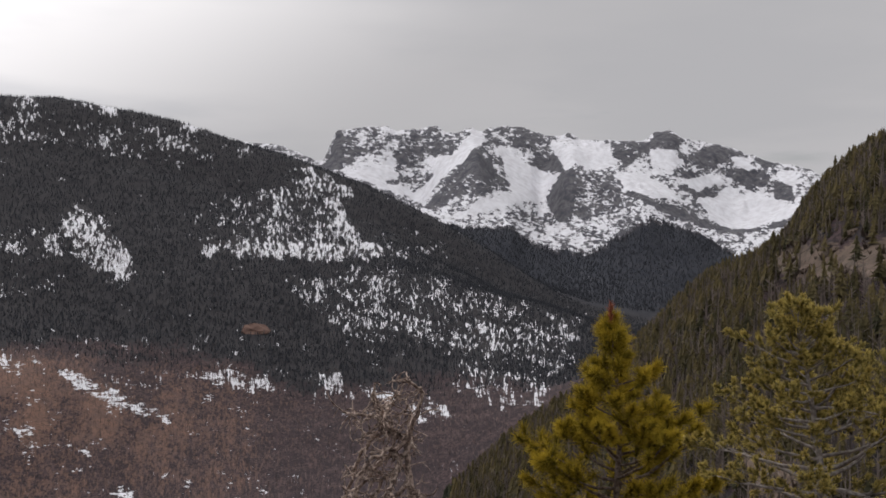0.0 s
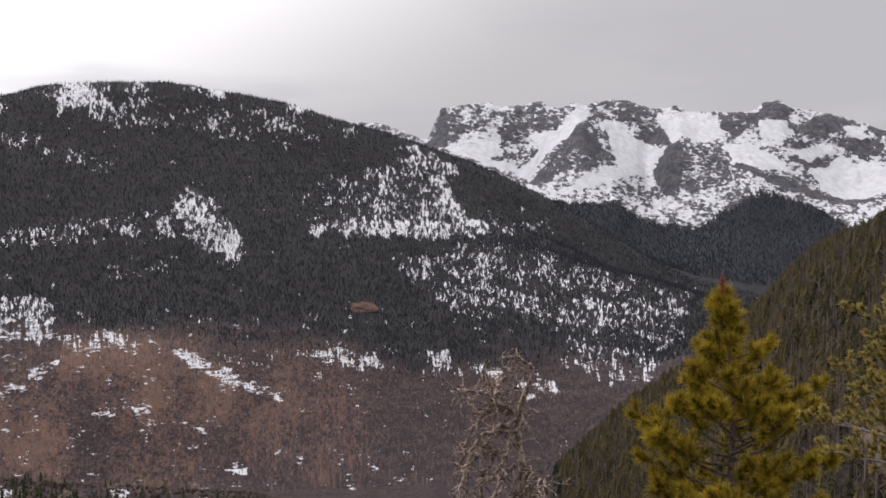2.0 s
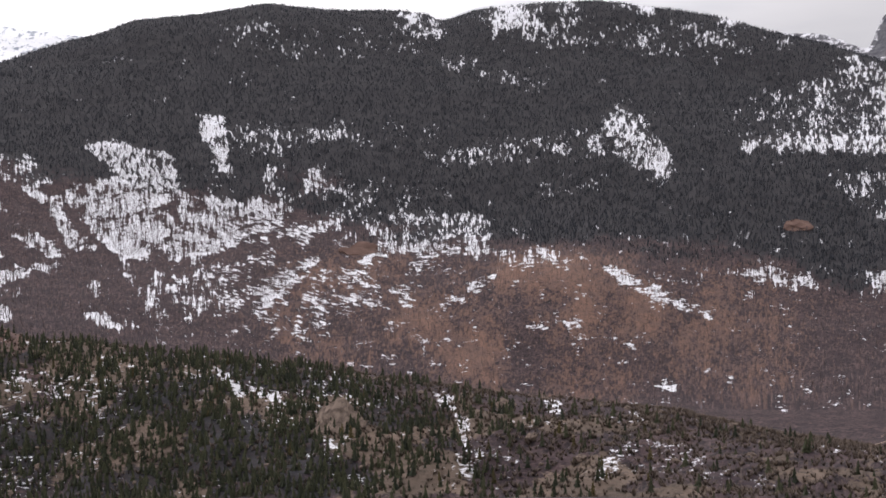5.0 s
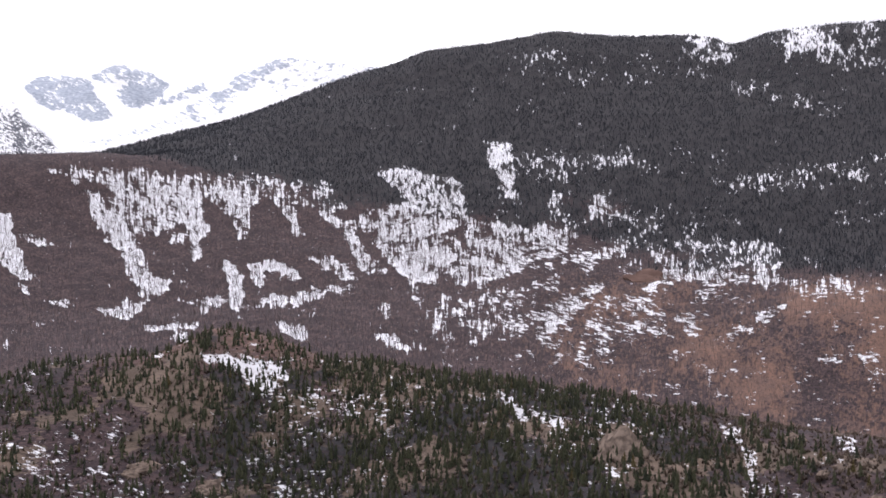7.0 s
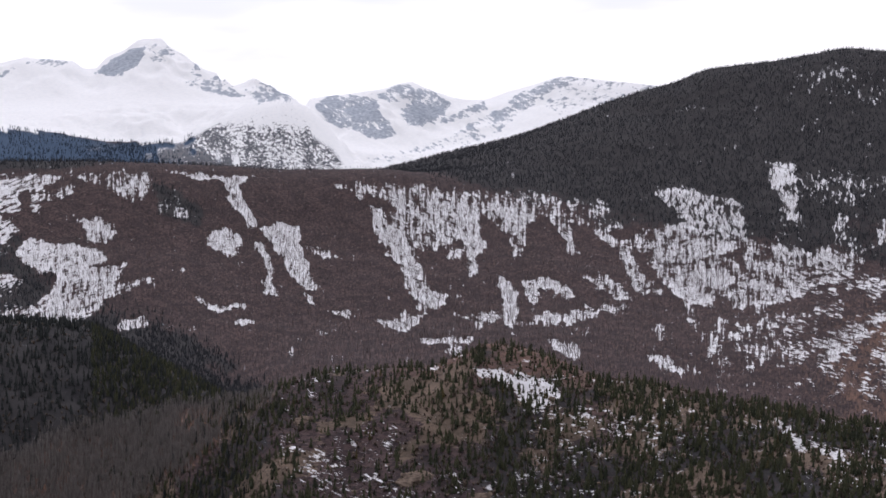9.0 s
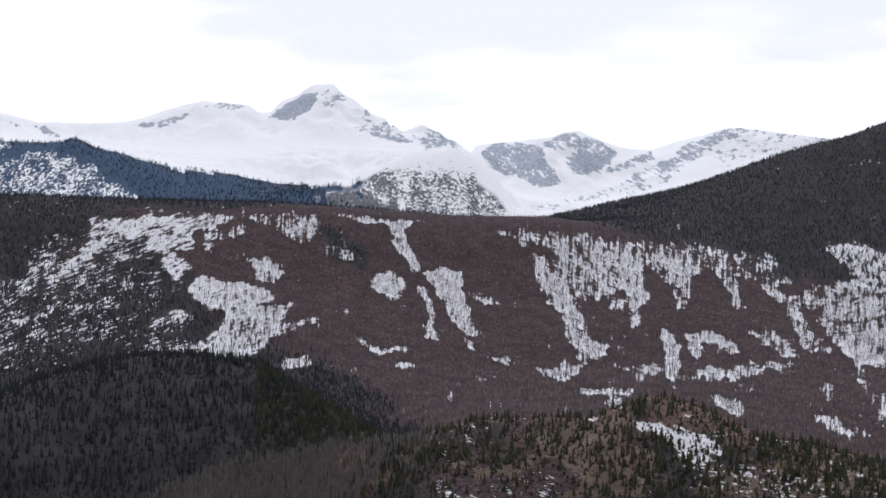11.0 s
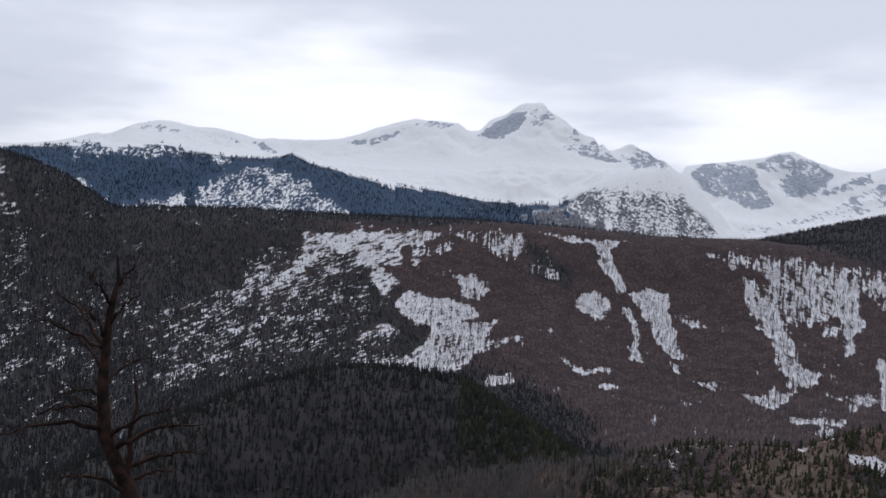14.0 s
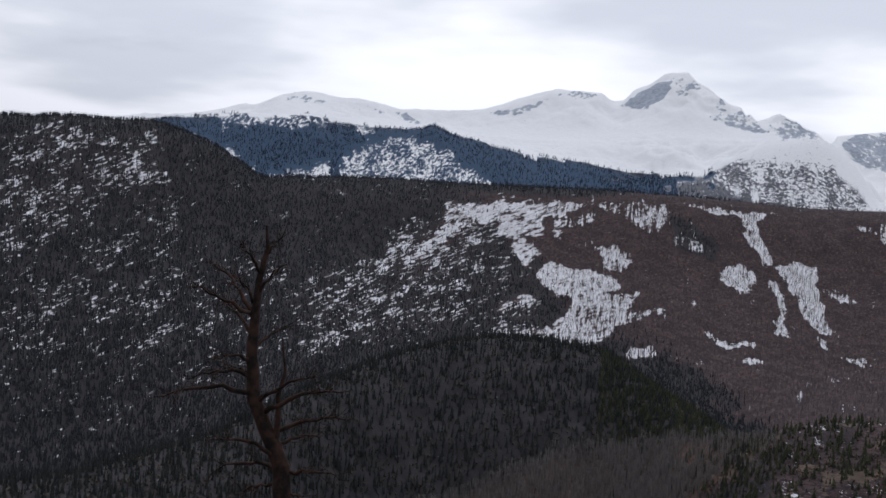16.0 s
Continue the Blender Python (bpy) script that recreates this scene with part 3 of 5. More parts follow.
LAP_DRIFTS = [
    (0.62, (31.39, -5.90), (31.13, -5.18), (29.89, -4.72), (28.65, -4.26), (28.29, -4.27), (28.92, -4.99), (29.92, -5.70), (30.67, -6.41), (31.41, -6.63)),
    (0.32, (34.28, -4.11), (31.35, -4.44), (31.14, -5.67), (32.40, -6.73), (34.12, -6.68), (34.81, -5.31)),
    (0.6, (26.90, -2.35), (25.46, -2.87), (25.00, -3.61), (23.32, -3.69), (20.94, -3.93), (20.24, -4.18), (22.14, -4.44), (24.53, -4.28), (25.98, -4.32), (26.08, -3.59)),
    (0.38, (25.93, -2.33), (20.69, -2.73), (21.18, -3.92), (24.51, -3.62)),
    (0.85, (27.31, -4.29), (26.46, -4.34), (25.85, -3.84), (25.68, -4.13), (26.59, -4.53)),
    (0.4, (29.59, -2.77), (27.88, -2.33), (25.92, -1.53), (25.92, -1.89), (27.89, -3.06), (29.37, -3.51))]
SPOON_DRIFTS = [
    (0.66, (25.52, -5.49), (24.56, -5.63), (24.28, -6.29), (24.82, -6.52), (25.29, -6.03)),
    (0.55, (23.37, -6.42), (22.17, -5.95), (21.92, -5.47), (20.68, -5.13), (20.97, -5.53), (22.17, -6.31), (23.14, -6.61)),
    (0.95, (19.16, -6.19), (18.65, -6.26), (18.86, -6.57)),
    (0.65, (37.96, -4.67), (37.37, -5.11), (37.63, -5.58), (38.11, -5.44)),
    (0.7, (38.50, -6.15), (37.52, -6.12), (37.41, -6.44), (36.82, -6.83), (37.79, -6.72)),
    (0.5, (36.98, -4.22), (36.26, -4.78), (35.55, -5.53), (34.80, -6.53), (35.09, -6.52), (35.92, -5.52), (36.75, -4.69)),
    (0.8, (39.67, -1.50), (39.06, -1.40), (39.05, -2.49), (38.63, -2.99), (37.90, -2.77), (37.99, -3.26), (38.89, -3.40), (39.39, -2.48)),
    (0.7, (41.27, -2.66), (40.31, -2.69), (39.36, -3.16), (39.09, -3.71), (40.09, -3.33)),
    (0.3, (28.67, -4.75), (25.99, -4.81), (25.79, -6.75), (29.45, -6.68))]
STRIP_GAPS = [
    (0.52, (23.64, 0.05), (21.94, 0.44), (18.53, 0.84), (16.08, 1.07), (14.88, 0.50), (16.11, -0.15), (19.77, -0.15), (22.93, -0.38)),
    (0.62, (16.08, 1.12), (15.33, 1.77), (14.60, 1.63), (14.14, 0.77), (13.14, -0.23), (13.16, -1.25), (13.94, -1.18), (14.90, -0.48), (15.62, 0.08)),
    (0.5, (32.26, 1.22), (30.42, 1.53), (26.22, 1.32), (26.25, 0.55), (29.31, 0.39), (31.84, 0.41)),
    (0.22, (25.74, 1.55), (23.35, 1.49), (22.91, 0.47), (25.31, 0.24)),
    (0.3, (18.83, -1.18), (16.14, -1.00), (16.16, -1.86), (18.61, -1.91)),
    (0.3, (27.49, -0.93), (23.92, -1.15), (23.95, -1.88), (27.29, -1.89))]
UPPER_GAPS = [
    (0.2, (32.50, 6.09), (23.69, 5.80), (23.25, 4.61), (28.00, 4.20), (32.56, 4.71)),
    (0.3, (21.76, 6.01), (9.93, 5.21), (11.17, 3.58), (15.99, 4.45), (20.35, 4.79)),
    (0.5, (23.02, 4.37), (21.83, 3.91), (18.70, 3.12), (18.71, 2.83), (20.88, 3.32), (22.79, 3.96)),
    (0.8, (20.80, 5.99), (20.30, 6.36), (18.37, 6.32), (18.64, 5.47), (19.14, 4.86), (19.61, 5.26), (20.63, 5.11)),
    (0.95, (15.46, 6.25), (13.53, 5.95), (14.45, 5.77)),
    (0.85, (24.63, 6.17), (23.92, 5.95), (22.82, 5.20), (23.46, 5.40), (24.17, 5.64)),
    (0.85, (11.13, 5.40), (10.29, 5.23), (10.65, 4.98)),
    (0.6, (17.88, 6.31), (16.92, 6.24), (17.65, 5.93)),
    (0.25, (12.35, 4.70), (7.80, 4.30), (8.76, 3.98), (12.11, 4.33))]
TRIANGLE_GAPS = [
    (0.62, (6.04, 3.57), (4.99, 3.36), (3.84, 2.49), (4.30, 2.16), (4.08, 1.44), (3.40, 0.47), (2.21, -0.20), (4.10, -0.27), (4.33, 0.50), (4.89, 1.70), (5.70, 2.68)),
    (0.64, (10.40, -0.11), (10.27, 0.25), (7.87, 0.48), (5.27, 0.26), (4.10, 0.37), (3.87, -0.30), (7.64, -0.20)),
    (0.5, (7.11, 2.97), (5.93, 3.16), (4.32, 1.21), (3.87, 0.24), (7.63, 0.35), (7.61, 1.79)),
    (0.36, (8.78, 2.55), (7.11, 2.97), (7.63, 0.35), (10.27, 0.23), (10.73, 1.40)),
    (0.4, (2.25, 0.43), (0.88, 0.39), (0.89, -0.31), (2.03, -0.19))]
SPUR_GAPS = [
    (0.5, (6.39, -1.33), (2.50, -0.61), (0.30, -1.10), (-2.87, -2.07), (-6.27, -3.03), (-5.55, -4.73), (-4.33, -6.67), (-1.65, -6.69), (-0.92, -5.72), (0.06, -4.27), (3.48, -3.77), (5.42, -2.79)),
    (0.72, (-1.46, -2.32), (-1.80, -3.54), (-2.48, -4.02), (-1.95, -4.80), (-1.41, -3.78)),
    (0.5, (2.26, -1.63), (0.30, -1.10), (-0.92, -1.88), (-0.68, -3.29), (2.01, -2.81)),
    (0.55, (-3.85, -2.44), (-5.31, -2.55), (-6.03, -3.52), (-4.33, -3.77)),
    (0.85, (1.28, -6.74), (0.43, -6.55), (-0.23, -6.88), (0.79, -7.20)),
    (0.3, (3.48, 1.22), (0.55, 0.61), (-0.43, -0.12), (2.01, -0.12)),
    (0.45, (-0.43, -4.27), (-1.65, -3.78), (-1.90, -5.96), (-0.92, -5.97))]
BRUSH_DRIFTS = [
    (0.66, (10.92, -5.26), (9.27, -5.00), (7.83, -5.38), (6.75, -5.97), (8.07, -5.95), (9.74, -5.57)),
    (0.7, (5.42, -5.17), (4.45, -5.17), (4.21, -5.95), (3.48, -6.24), (4.69, -6.23)),
    (0.5, (3.48, -5.71), (2.01, -6.20), (2.26, -6.49), (3.48, -6.07))]
SLOPE_DRIFTS = [
    (0.5, (17.57, -4.34), (15.50, -5.01), (13.81, -5.78), (11.75, -6.84), (11.64, -7.25), (13.83, -6.56), (15.76, -5.46)),
    (0.85, (16.18, -7.43), (15.58, -7.83), (14.80, -8.43), (15.35, -8.40), (15.83, -8.12)),
    (0.35, (21.11, -4.16), (18.18, -4.00), (17.22, -4.76), (20.64, -4.66)),
    (0.6, (19.50, -7.33), (18.64, -7.41), (18.77, -7.65), (19.45, -7.53)),
    (0.6, (18.02, -7.23), (17.04, -7.31), (17.17, -7.50), (17.91, -7.48)),
    (0.55, (14.39, -9.75), (12.93, -10.01), (13.18, -10.25), (14.28, -9.99))]
WEST_FLECKS = [
    (0.42, (68.77, 1.07), (70.38, -0.71), (74.63, -1.36), (75.71, -3.30), (74.44, -5.41), (69.74, -4.07), (66.88, -2.99), (65.51, -0.99), (66.52, -0.30), (67.08, 1.39)),
    (0.55, (71.37, -0.02), (69.01, 1.06), (67.55, 1.12), (67.48, -0.58), (70.31, -2.16), (71.78, -1.49)),
    (0.24, (81.50, -0.69), (75.80, -1.40), (74.43, -5.64), (78.97, -7.12), (81.24, -6.22)),
    (0.4, (67.38, -2.77), (64.96, -2.43), (64.40, -4.11), (66.82, -4.45)),
    (0.45, (58.76, 1.25), (57.73, -0.16), (58.46, -0.32), (59.73, 0.97))]
SHOULDER_FLECKS = [
    (0.5, (87.36, 3.26), (85.61, 3.97), (81.46, 3.67), (80.66, 1.57), (83.21, 1.42), (85.38, -0.83), (87.55, -2.09), (87.73, 1.84)),
    (0.3, (87.55, -2.09), (79.49, -2.94), (79.85, -5.35), (82.87, -5.56), (87.40, -5.45)),
    (0.22, (85.38, -0.83), (80.66, 1.57), (80.08, -0.56), (79.73, -2.95), (85.33, -2.00)),
    (0.08, (87.39, -5.56), (79.85, -5.35), (78.02, -8.62), (87.20, -9.68))]
KNOLL_DRIFTS = [
    (0.85, (45.98, -6.57), (45.13, -6.71), (43.67, -6.88), (42.45, -7.28), (41.92, -7.89), (42.97, -8.40), (43.94, -8.08), (44.17, -7.47), (45.63, -7.06)),
    (0.88, (52.01, -6.50), (50.93, -6.26), (49.44, -6.27), (49.62, -6.58), (50.94, -6.76)),
    (0.2, (43.70, -8.33), (41.73, -8.14), (36.85, -8.95), (36.63, -10.15), (40.07, -10.58), (43.74, -9.77)),
    (0.6, (33.20, -8.54), (32.49, -8.97), (31.43, -9.92), (32.03, -10.06), (32.74, -9.38)),
    (0.15, (54.34, -9.30), (53.40, -9.47), (50.60, -11.16), (47.73, -12.53), (51.59, -12.32), (54.38, -10.70))]
KNOLL_FLECKS = [
    (0.5, (23.63, -10.23), (22.77, -10.27), (22.68, -11.00), (23.41, -10.96)),
    (0.55, (22.80, -10.99), (22.08, -11.38), (22.00, -12.58), (22.48, -12.55)),
    (0.45, (18.86, -10.55), (18.12, -10.57), (18.01, -11.29), (18.75, -11.15)),
    (0.5, (33.02, -8.84), (32.01, -9.38), (30.19, -9.97), (30.43, -10.31), (32.26, -9.78)),
    (0.45, (16.46, -13.01), (15.46, -12.79), (15.74, -14.02), (16.73, -14.00)),
    (0.4, (15.17, -11.13), (14.19, -11.27), (14.32, -11.62), (15.06, -11.49)),
    (0.5, (28.84, -11.47), (28.03, -12.11), (28.16, -12.41), (28.85, -11.82)),
    (0.4, (22.74, -12.78), (21.63, -12.71), (21.91, -13.81), (22.65, -13.77))]
TOWER_SNOW = [
    (0.97, (4.33, 3.39), (3.48, 3.54), (2.26, 3.83), (2.01, 3.25), (2.31, 3.15), (2.50, 2.91), (1.48, 2.81), (1.16, 2.37), (2.01, 2.52), (3.23, 3.00)),
    (0.95, (0.67, 4.03), (-0.43, 4.15), (-1.17, 5.00), (-1.53, 5.36), (-1.95, 4.81), (-1.36, 4.39), (-0.92, 3.91), (-0.19, 3.30), (0.42, 2.69), (0.79, 1.98), (1.48, 2.32), (0.55, 2.93), (0.30, 3.42)),
    (0.9, (-2.51, 4.56), (-3.61, 3.78), (-4.82, 3.29), (-5.11, 3.41), (-4.46, 2.32), (-2.87, 2.03), (-1.65, 1.64), (-0.68, 1.40), (-0.43, 1.59), (-1.90, 2.20), (-3.00, 2.56), (-2.75, 3.54)),
    (0.97, (-4.70, 4.74), (-5.55, 4.45), (-6.52, 4.73), (-7.24, 4.60), (-7.24, 4.00), (-7.72, 3.82), (-6.76, 3.47), (-5.79, 3.77), (-5.31, 3.48), (-4.94, 4.14))]
CIRQUE_SNOW = [
    (0.93, (-7.36, 3.27), (-8.44, 3.41), (-9.63, 2.77), (-10.46, 2.09), (-9.16, 2.29), (-7.96, 2.64)),
    (0.9, (-8.92, 4.34), (-9.87, 4.33), (-10.35, 3.72), (-9.63, 3.44), (-9.04, 3.62)),
    (0.99, (-10.94, 2.23), (-11.76, 2.32), (-12.23, 2.79), (-12.69, 2.38), (-13.62, 2.54), (-13.97, 2.09), (-15.04, 1.96), (-14.77, 1.42), (-13.39, 1.05), (-12.23, 1.00), (-11.52, 1.29)),
    (0.95, (-14.08, 3.20), (-14.77, 3.42), (-15.57, 3.13), (-15.23, 2.78), (-14.54, 2.84)),
    (0.95, (-12.34, 3.98), (-13.16, 3.85), (-13.04, 3.40), (-12.46, 3.65)),
    (0.95, (-10.23, 3.05), (-11.76, 3.28), (-12.11, 2.87), (-10.82, 2.59)),
    (0.65, (-14.77, 3.66), (-16.36, 3.05), (-16.13, 2.58), (-15.23, 2.48))]
TOWER_CLIFFS = [
    (0.03, (4.50, 5.28), (4.26, 5.09), (4.30, 3.49), (5.18, 3.58), (4.69, 4.38)),
    (0.42, (4.30, 5.11), (3.48, 5.38), (2.26, 4.93), (2.01, 4.47), (3.48, 4.22), (3.96, 3.73), (4.30, 3.73)),
    (0.22, (1.65, 4.76), (0.30, 5.42), (-0.48, 4.64), (-0.58, 4.32), (0.30, 4.10), (0.79, 4.32)),
    (0.25, (2.18, 4.32), (0.79, 4.57), (0.74, 3.91), (1.48, 3.62), (1.89, 3.47)),
    (0.12, (2.43, 3.01), (1.16, 3.23), (2.01, 2.64)),
    (0.22, (-1.41, 4.56), (-2.19, 3.78), (-2.44, 3.30), (-3.17, 2.81), (-1.90, 2.42), (-0.43, 2.32), (0.30, 1.64), (0.62, 1.93), (0.06, 2.81), (-0.68, 3.59), (-1.17, 4.15)),
    (0.06, (-1.36, 4.47), (-1.95, 3.91), (-2.39, 3.42), (-1.53, 3.30), (-0.73, 3.54))]
SPIRE_CLIFFS = [
    (0.32, (-1.95, 5.19), (-3.12, 5.55), (-4.09, 5.04), (-4.70, 4.45), (-4.29, 3.85), (-3.61, 4.22), (-2.63, 4.83)),
    (0.06, (-3.61, 3.66), (-4.94, 4.31), (-5.31, 3.48), (-4.22, 3.34)),
    (0.02, (-5.07, 3.29), (-5.60, 3.57), (-5.94, 2.80), (-5.60, 1.53), (-5.06, 1.29), (-4.53, 2.02), (-4.70, 2.80)),
    (0.4, (-5.79, 3.52), (-7.48, 2.79), (-7.72, 2.01), (-6.76, 1.46), (-5.67, 1.46)),
    (0.12, (-7.29, 4.60), (-7.72, 4.74), (-8.87, 4.65), (-9.11, 4.99), (-9.64, 5.19), (-10.35, 4.68), (-10.11, 4.35), (-9.16, 4.41), (-8.68, 4.10), (-8.01, 3.58), (-7.43, 4.00))]
WALL_CLIFFS = [
    (0.2, (-10.70, 4.25), (-11.53, 4.50), (-12.74, 4.17), (-12.46, 3.70), (-11.99, 3.82), (-11.57, 3.47), (-10.94, 3.67), (-10.23, 3.92), (-10.35, 3.48), (-11.10, 3.19), (-10.58, 3.00), (-9.99, 3.49), (-10.11, 4.21)),
    (0.08, (-11.57, 3.47), (-12.27, 3.46), (-13.62, 3.44), (-14.36, 3.67), (-13.67, 2.73), (-13.16, 2.57), (-12.46, 2.93)),
    (0.12, (-10.27, 2.72), (-11.76, 2.87), (-11.92, 2.22), (-10.82, 2.28)),
    (0.05, (-13.97, 2.96), (-14.77, 2.72), (-14.91, 2.08), (-14.08, 2.25)),
    (0.3, (-13.16, 3.97), (-14.31, 3.67), (-14.89, 3.38), (-13.85, 3.27)),
    (0.06, (-8.01, 2.74), (-9.16, 2.15), (-10.35, 1.78), (-11.52, 1.17), (-12.46, 0.93), (-13.85, 1.04), (-15.23, 1.72), (-15.45, 1.34), (-14.31, 1.02), (-13.16, 0.74), (-12.46, 0.67), (-11.05, 1.03), (-9.63, 1.62), (-7.96, 2.40))]
CIRQUE_TREES = [
    (1, (-0.19, 1.15), (-1.90, 1.00), (-3.00, 0.91), (-4.34, 0.12), (-6.28, -0.05), (-7.72, 0.61), (-8.68, 1.28), (-9.87, 1.16), (-11.05, 0.70), (-12.23, -0.07), (-13.50, -0.36), (-14.77, 0.59), (-16.36, 1.52), (-16.58, -3.63), (-7.72, -4.23), (-2.87, -2.80), (2.01, 0.37))]
SUMMIT_CLIFFS = [
    (0.05, (61.77, 6.01), (60.94, 6.65), (60.18, 7.04), (59.62, 7.18), (59.72, 6.69), (60.31, 6.19), (60.91, 5.90)),
    (0.55, (59.62, 7.23), (58.65, 7.24), (58.39, 6.86), (58.98, 6.53), (59.47, 6.44)),
    (0.25, (67.38, 5.46), (65.81, 5.83), (64.80, 6.27), (65.20, 5.86), (66.28, 5.40)),
    (0.55, (57.97, 5.62), (57.64, 6.52), (57.01, 5.94), (56.28, 5.72), (55.90, 5.32), (55.29, 5.03), (56.50, 5.13), (57.23, 5.28)),
    (0.2, (57.01, 5.94), (56.53, 5.98), (56.23, 5.67), (56.64, 5.61)),
    (0.5, (55.54, 5.38), (54.83, 5.74), (53.86, 5.31), (53.20, 4.83), (54.32, 4.89), (55.04, 4.79)),
    (0.55, (64.61, 6.33), (63.88, 6.58), (62.65, 6.41), (63.13, 6.24))]
DOME_CLIFFS = [
    (0.16, (52.70, 4.74), (52.19, 5.07), (50.78, 5.18), (49.96, 4.98), (49.58, 4.23), (49.04, 3.39), (50.01, 3.25), (50.72, 3.58), (51.43, 3.70), (52.15, 4.04)),
    (0.04, (51.46, 4.54), (50.30, 4.93), (49.70, 4.35), (49.80, 3.87), (50.97, 4.07)),
    (0.25, (50.20, 5.17), (48.71, 5.62), (47.55, 5.27), (46.68, 4.77), (47.06, 4.29), (47.95, 3.75), (48.65, 3.88), (48.90, 4.49), (48.46, 4.97), (49.37, 4.83), (49.61, 4.94)),
    (0.08, (48.56, 4.68), (47.31, 4.80), (47.07, 4.41), (47.96, 3.92), (48.42, 4.03)),
    (0.55, (47.92, 2.74), (46.80, 3.36), (45.49, 4.10), (44.66, 4.58), (44.63, 3.54), (46.56, 2.90)),
    (0.45, (47.50, 3.91), (46.61, 4.30), (45.29, 4.84), (45.17, 4.45), (46.60, 3.93))]
SPECKLED_HILL = [
    (0.93, (57.87, 3.19), (57.16, 3.70), (55.74, 4.34), (54.08, 4.92), (52.75, 4.26), (52.14, 3.80), (53.08, 3.60), (54.75, 3.60), (56.44, 3.78)),
    (0.5, (57.52, 3.50), (56.45, 3.97), (54.75, 3.72), (53.08, 3.77), (51.99, 3.09), (51.25, 2.08), (53.00, 1.68), (54.68, 1.78), (55.90, 2.34), (57.86, 2.88), (59.31, 2.57), (59.08, 2.90), (57.87, 3.19)),
    (0.05, (59.79, 2.56), (57.85, 2.80), (55.90, 2.29), (54.67, 1.71), (55.87, 1.71), (57.82, 2.02)),
    (0.25, (53.08, 3.77), (51.99, 3.01), (51.32, 2.08), (52.18, 1.88), (52.58, 2.95))]
SHOULDER_ROCKS = [
    (0.55, (46.71, 3.03), (44.85, 4.32), (43.93, 5.05), (41.86, 5.90), (41.58, 5.55), (43.22, 4.58), (44.83, 3.48), (46.23, 2.80)),
    (0.72, (41.87, 5.99), (40.72, 5.79), (39.13, 5.61), (39.35, 5.10), (40.69, 4.62), (42.05, 4.25), (42.75, 4.59)),
    (0.55, (40.69, 4.62), (38.90, 5.33), (37.84, 5.47), (37.84, 5.20), (39.78, 4.48)),
    (0.75, (50.54, 2.38), (48.14, 2.93), (46.24, 3.45), (46.00, 3.10), (48.61, 2.43), (50.05, 2.15))]
RIDGE_ROCKS = [
    (0.5, (76.23, 5.58), (75.66, 5.80), (74.43, 5.55), (74.94, 5.49)),
    (0.05, (70.14, 4.69), (69.71, 4.93), (69.50, 4.56), (69.84, 4.49)),
    (0.3, (71.49, 5.25), (71.01, 5.27), (70.34, 4.83), (70.63, 4.86)),
    (0.4, (74.00, 5.55), (73.00, 5.30), (73.88, 5.37)),
    (0.4, (72.69, 5.46), (71.85, 5.23), (72.08, 5.16))]
FOOTHILL_SPECKLE = [
    (0.45, (73.89, 3.00), (72.50, 3.91), (70.60, 4.28), (68.88, 3.54), (67.07, 2.36), (73.61, 2.07)),
    (0.55, (76.89, 2.31), (74.82, 2.71), (73.99, 2.75), (74.21, 2.23), (76.83, 2.03)),
    (0.55, (80.49, 3.95), (79.47, 3.67), (77.32, 2.52), (78.28, 2.59), (79.68, 3.33)),
    (0.35, (79.07, 4.72), (77.25, 4.96), (75.15, 4.81), (72.54, 4.80), (72.89, 4.49), (76.06, 4.38), (78.81, 4.20)),
    (0.5, (73.24, 4.35), (72.42, 4.64), (72.28, 4.24), (72.99, 4.15)),
    (0.45, (74.83, 2.94), (73.77, 3.12), (73.88, 2.76))]
# the way in which drifts and ledges hang on the slopes
tilt = 0.40 * step(A, 57, 64) - 0.35 * band(A, 44, 54, 1) - 0.22 * band(A, 24, 34, 3) - 0.12 * (1 - step(A, 2, 8)) * step(A, -20, -18)
strand = np.zeros_like(head)
strand[1:] = np.cumsum(0.5 * (tilt[0, 1:] + tilt[0, :-1]) * np.diff(head))
slant = rise + strand[None, :]
flecks = fbm(A * 2.2, rise * 3.0 + 9, 4)
front = band(U, 6.95, 12.1, 0.05)
share = front * (0.004 + 0.035 * step(flecks, 0.52, 0.68) + 0.03 * step(A, 60, 64) * step(flecks, 0.42, 0.6))
share = share + front * band(A, 4, 34, 2) * (1 - step(U, 8.7, 9.3)) * 0.05 * step(flecks, 0.45, 0.65)
share = share + band(A, 23, 37, 2) * band(U, 7.3, 9.5, 0.15) * (0.01 + 0.09 * step(flecks, 0.44, 0.6))
for listing in (STRIP_GAPS, UPPER_GAPS, TRIANGLE_GAPS, SPUR_GAPS, WEST_FLECKS, SHOULDER_FLECKS):
    share = lay(share, [(0.46 * p[0] if p[0] < 0.6 else 0.85 * p[0], *p[1:]) for p in listing], 6.95, 12.1, np.where(listing[0][0] < 0.6, 0.38, 0.16), 0.9)
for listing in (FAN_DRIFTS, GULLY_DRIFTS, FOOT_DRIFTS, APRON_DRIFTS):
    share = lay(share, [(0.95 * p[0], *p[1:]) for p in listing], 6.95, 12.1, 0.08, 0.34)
for listing in (SHELF_DRIFTS, BOWL_DRIFTS, BASIN_DRIFTS, HOLLOW_DRIFTS, LAP_DRIFTS, SPOON_DRIFTS, BRUSH_DRIFTS, SLOPE_DRIFTS):
    share = lay(share, [(0.86 * p[0], *p[1:]) for p in listing], 6.95, 12.1, 0.14, 0.55)
drifted = step(share, 0.3, 0.65)
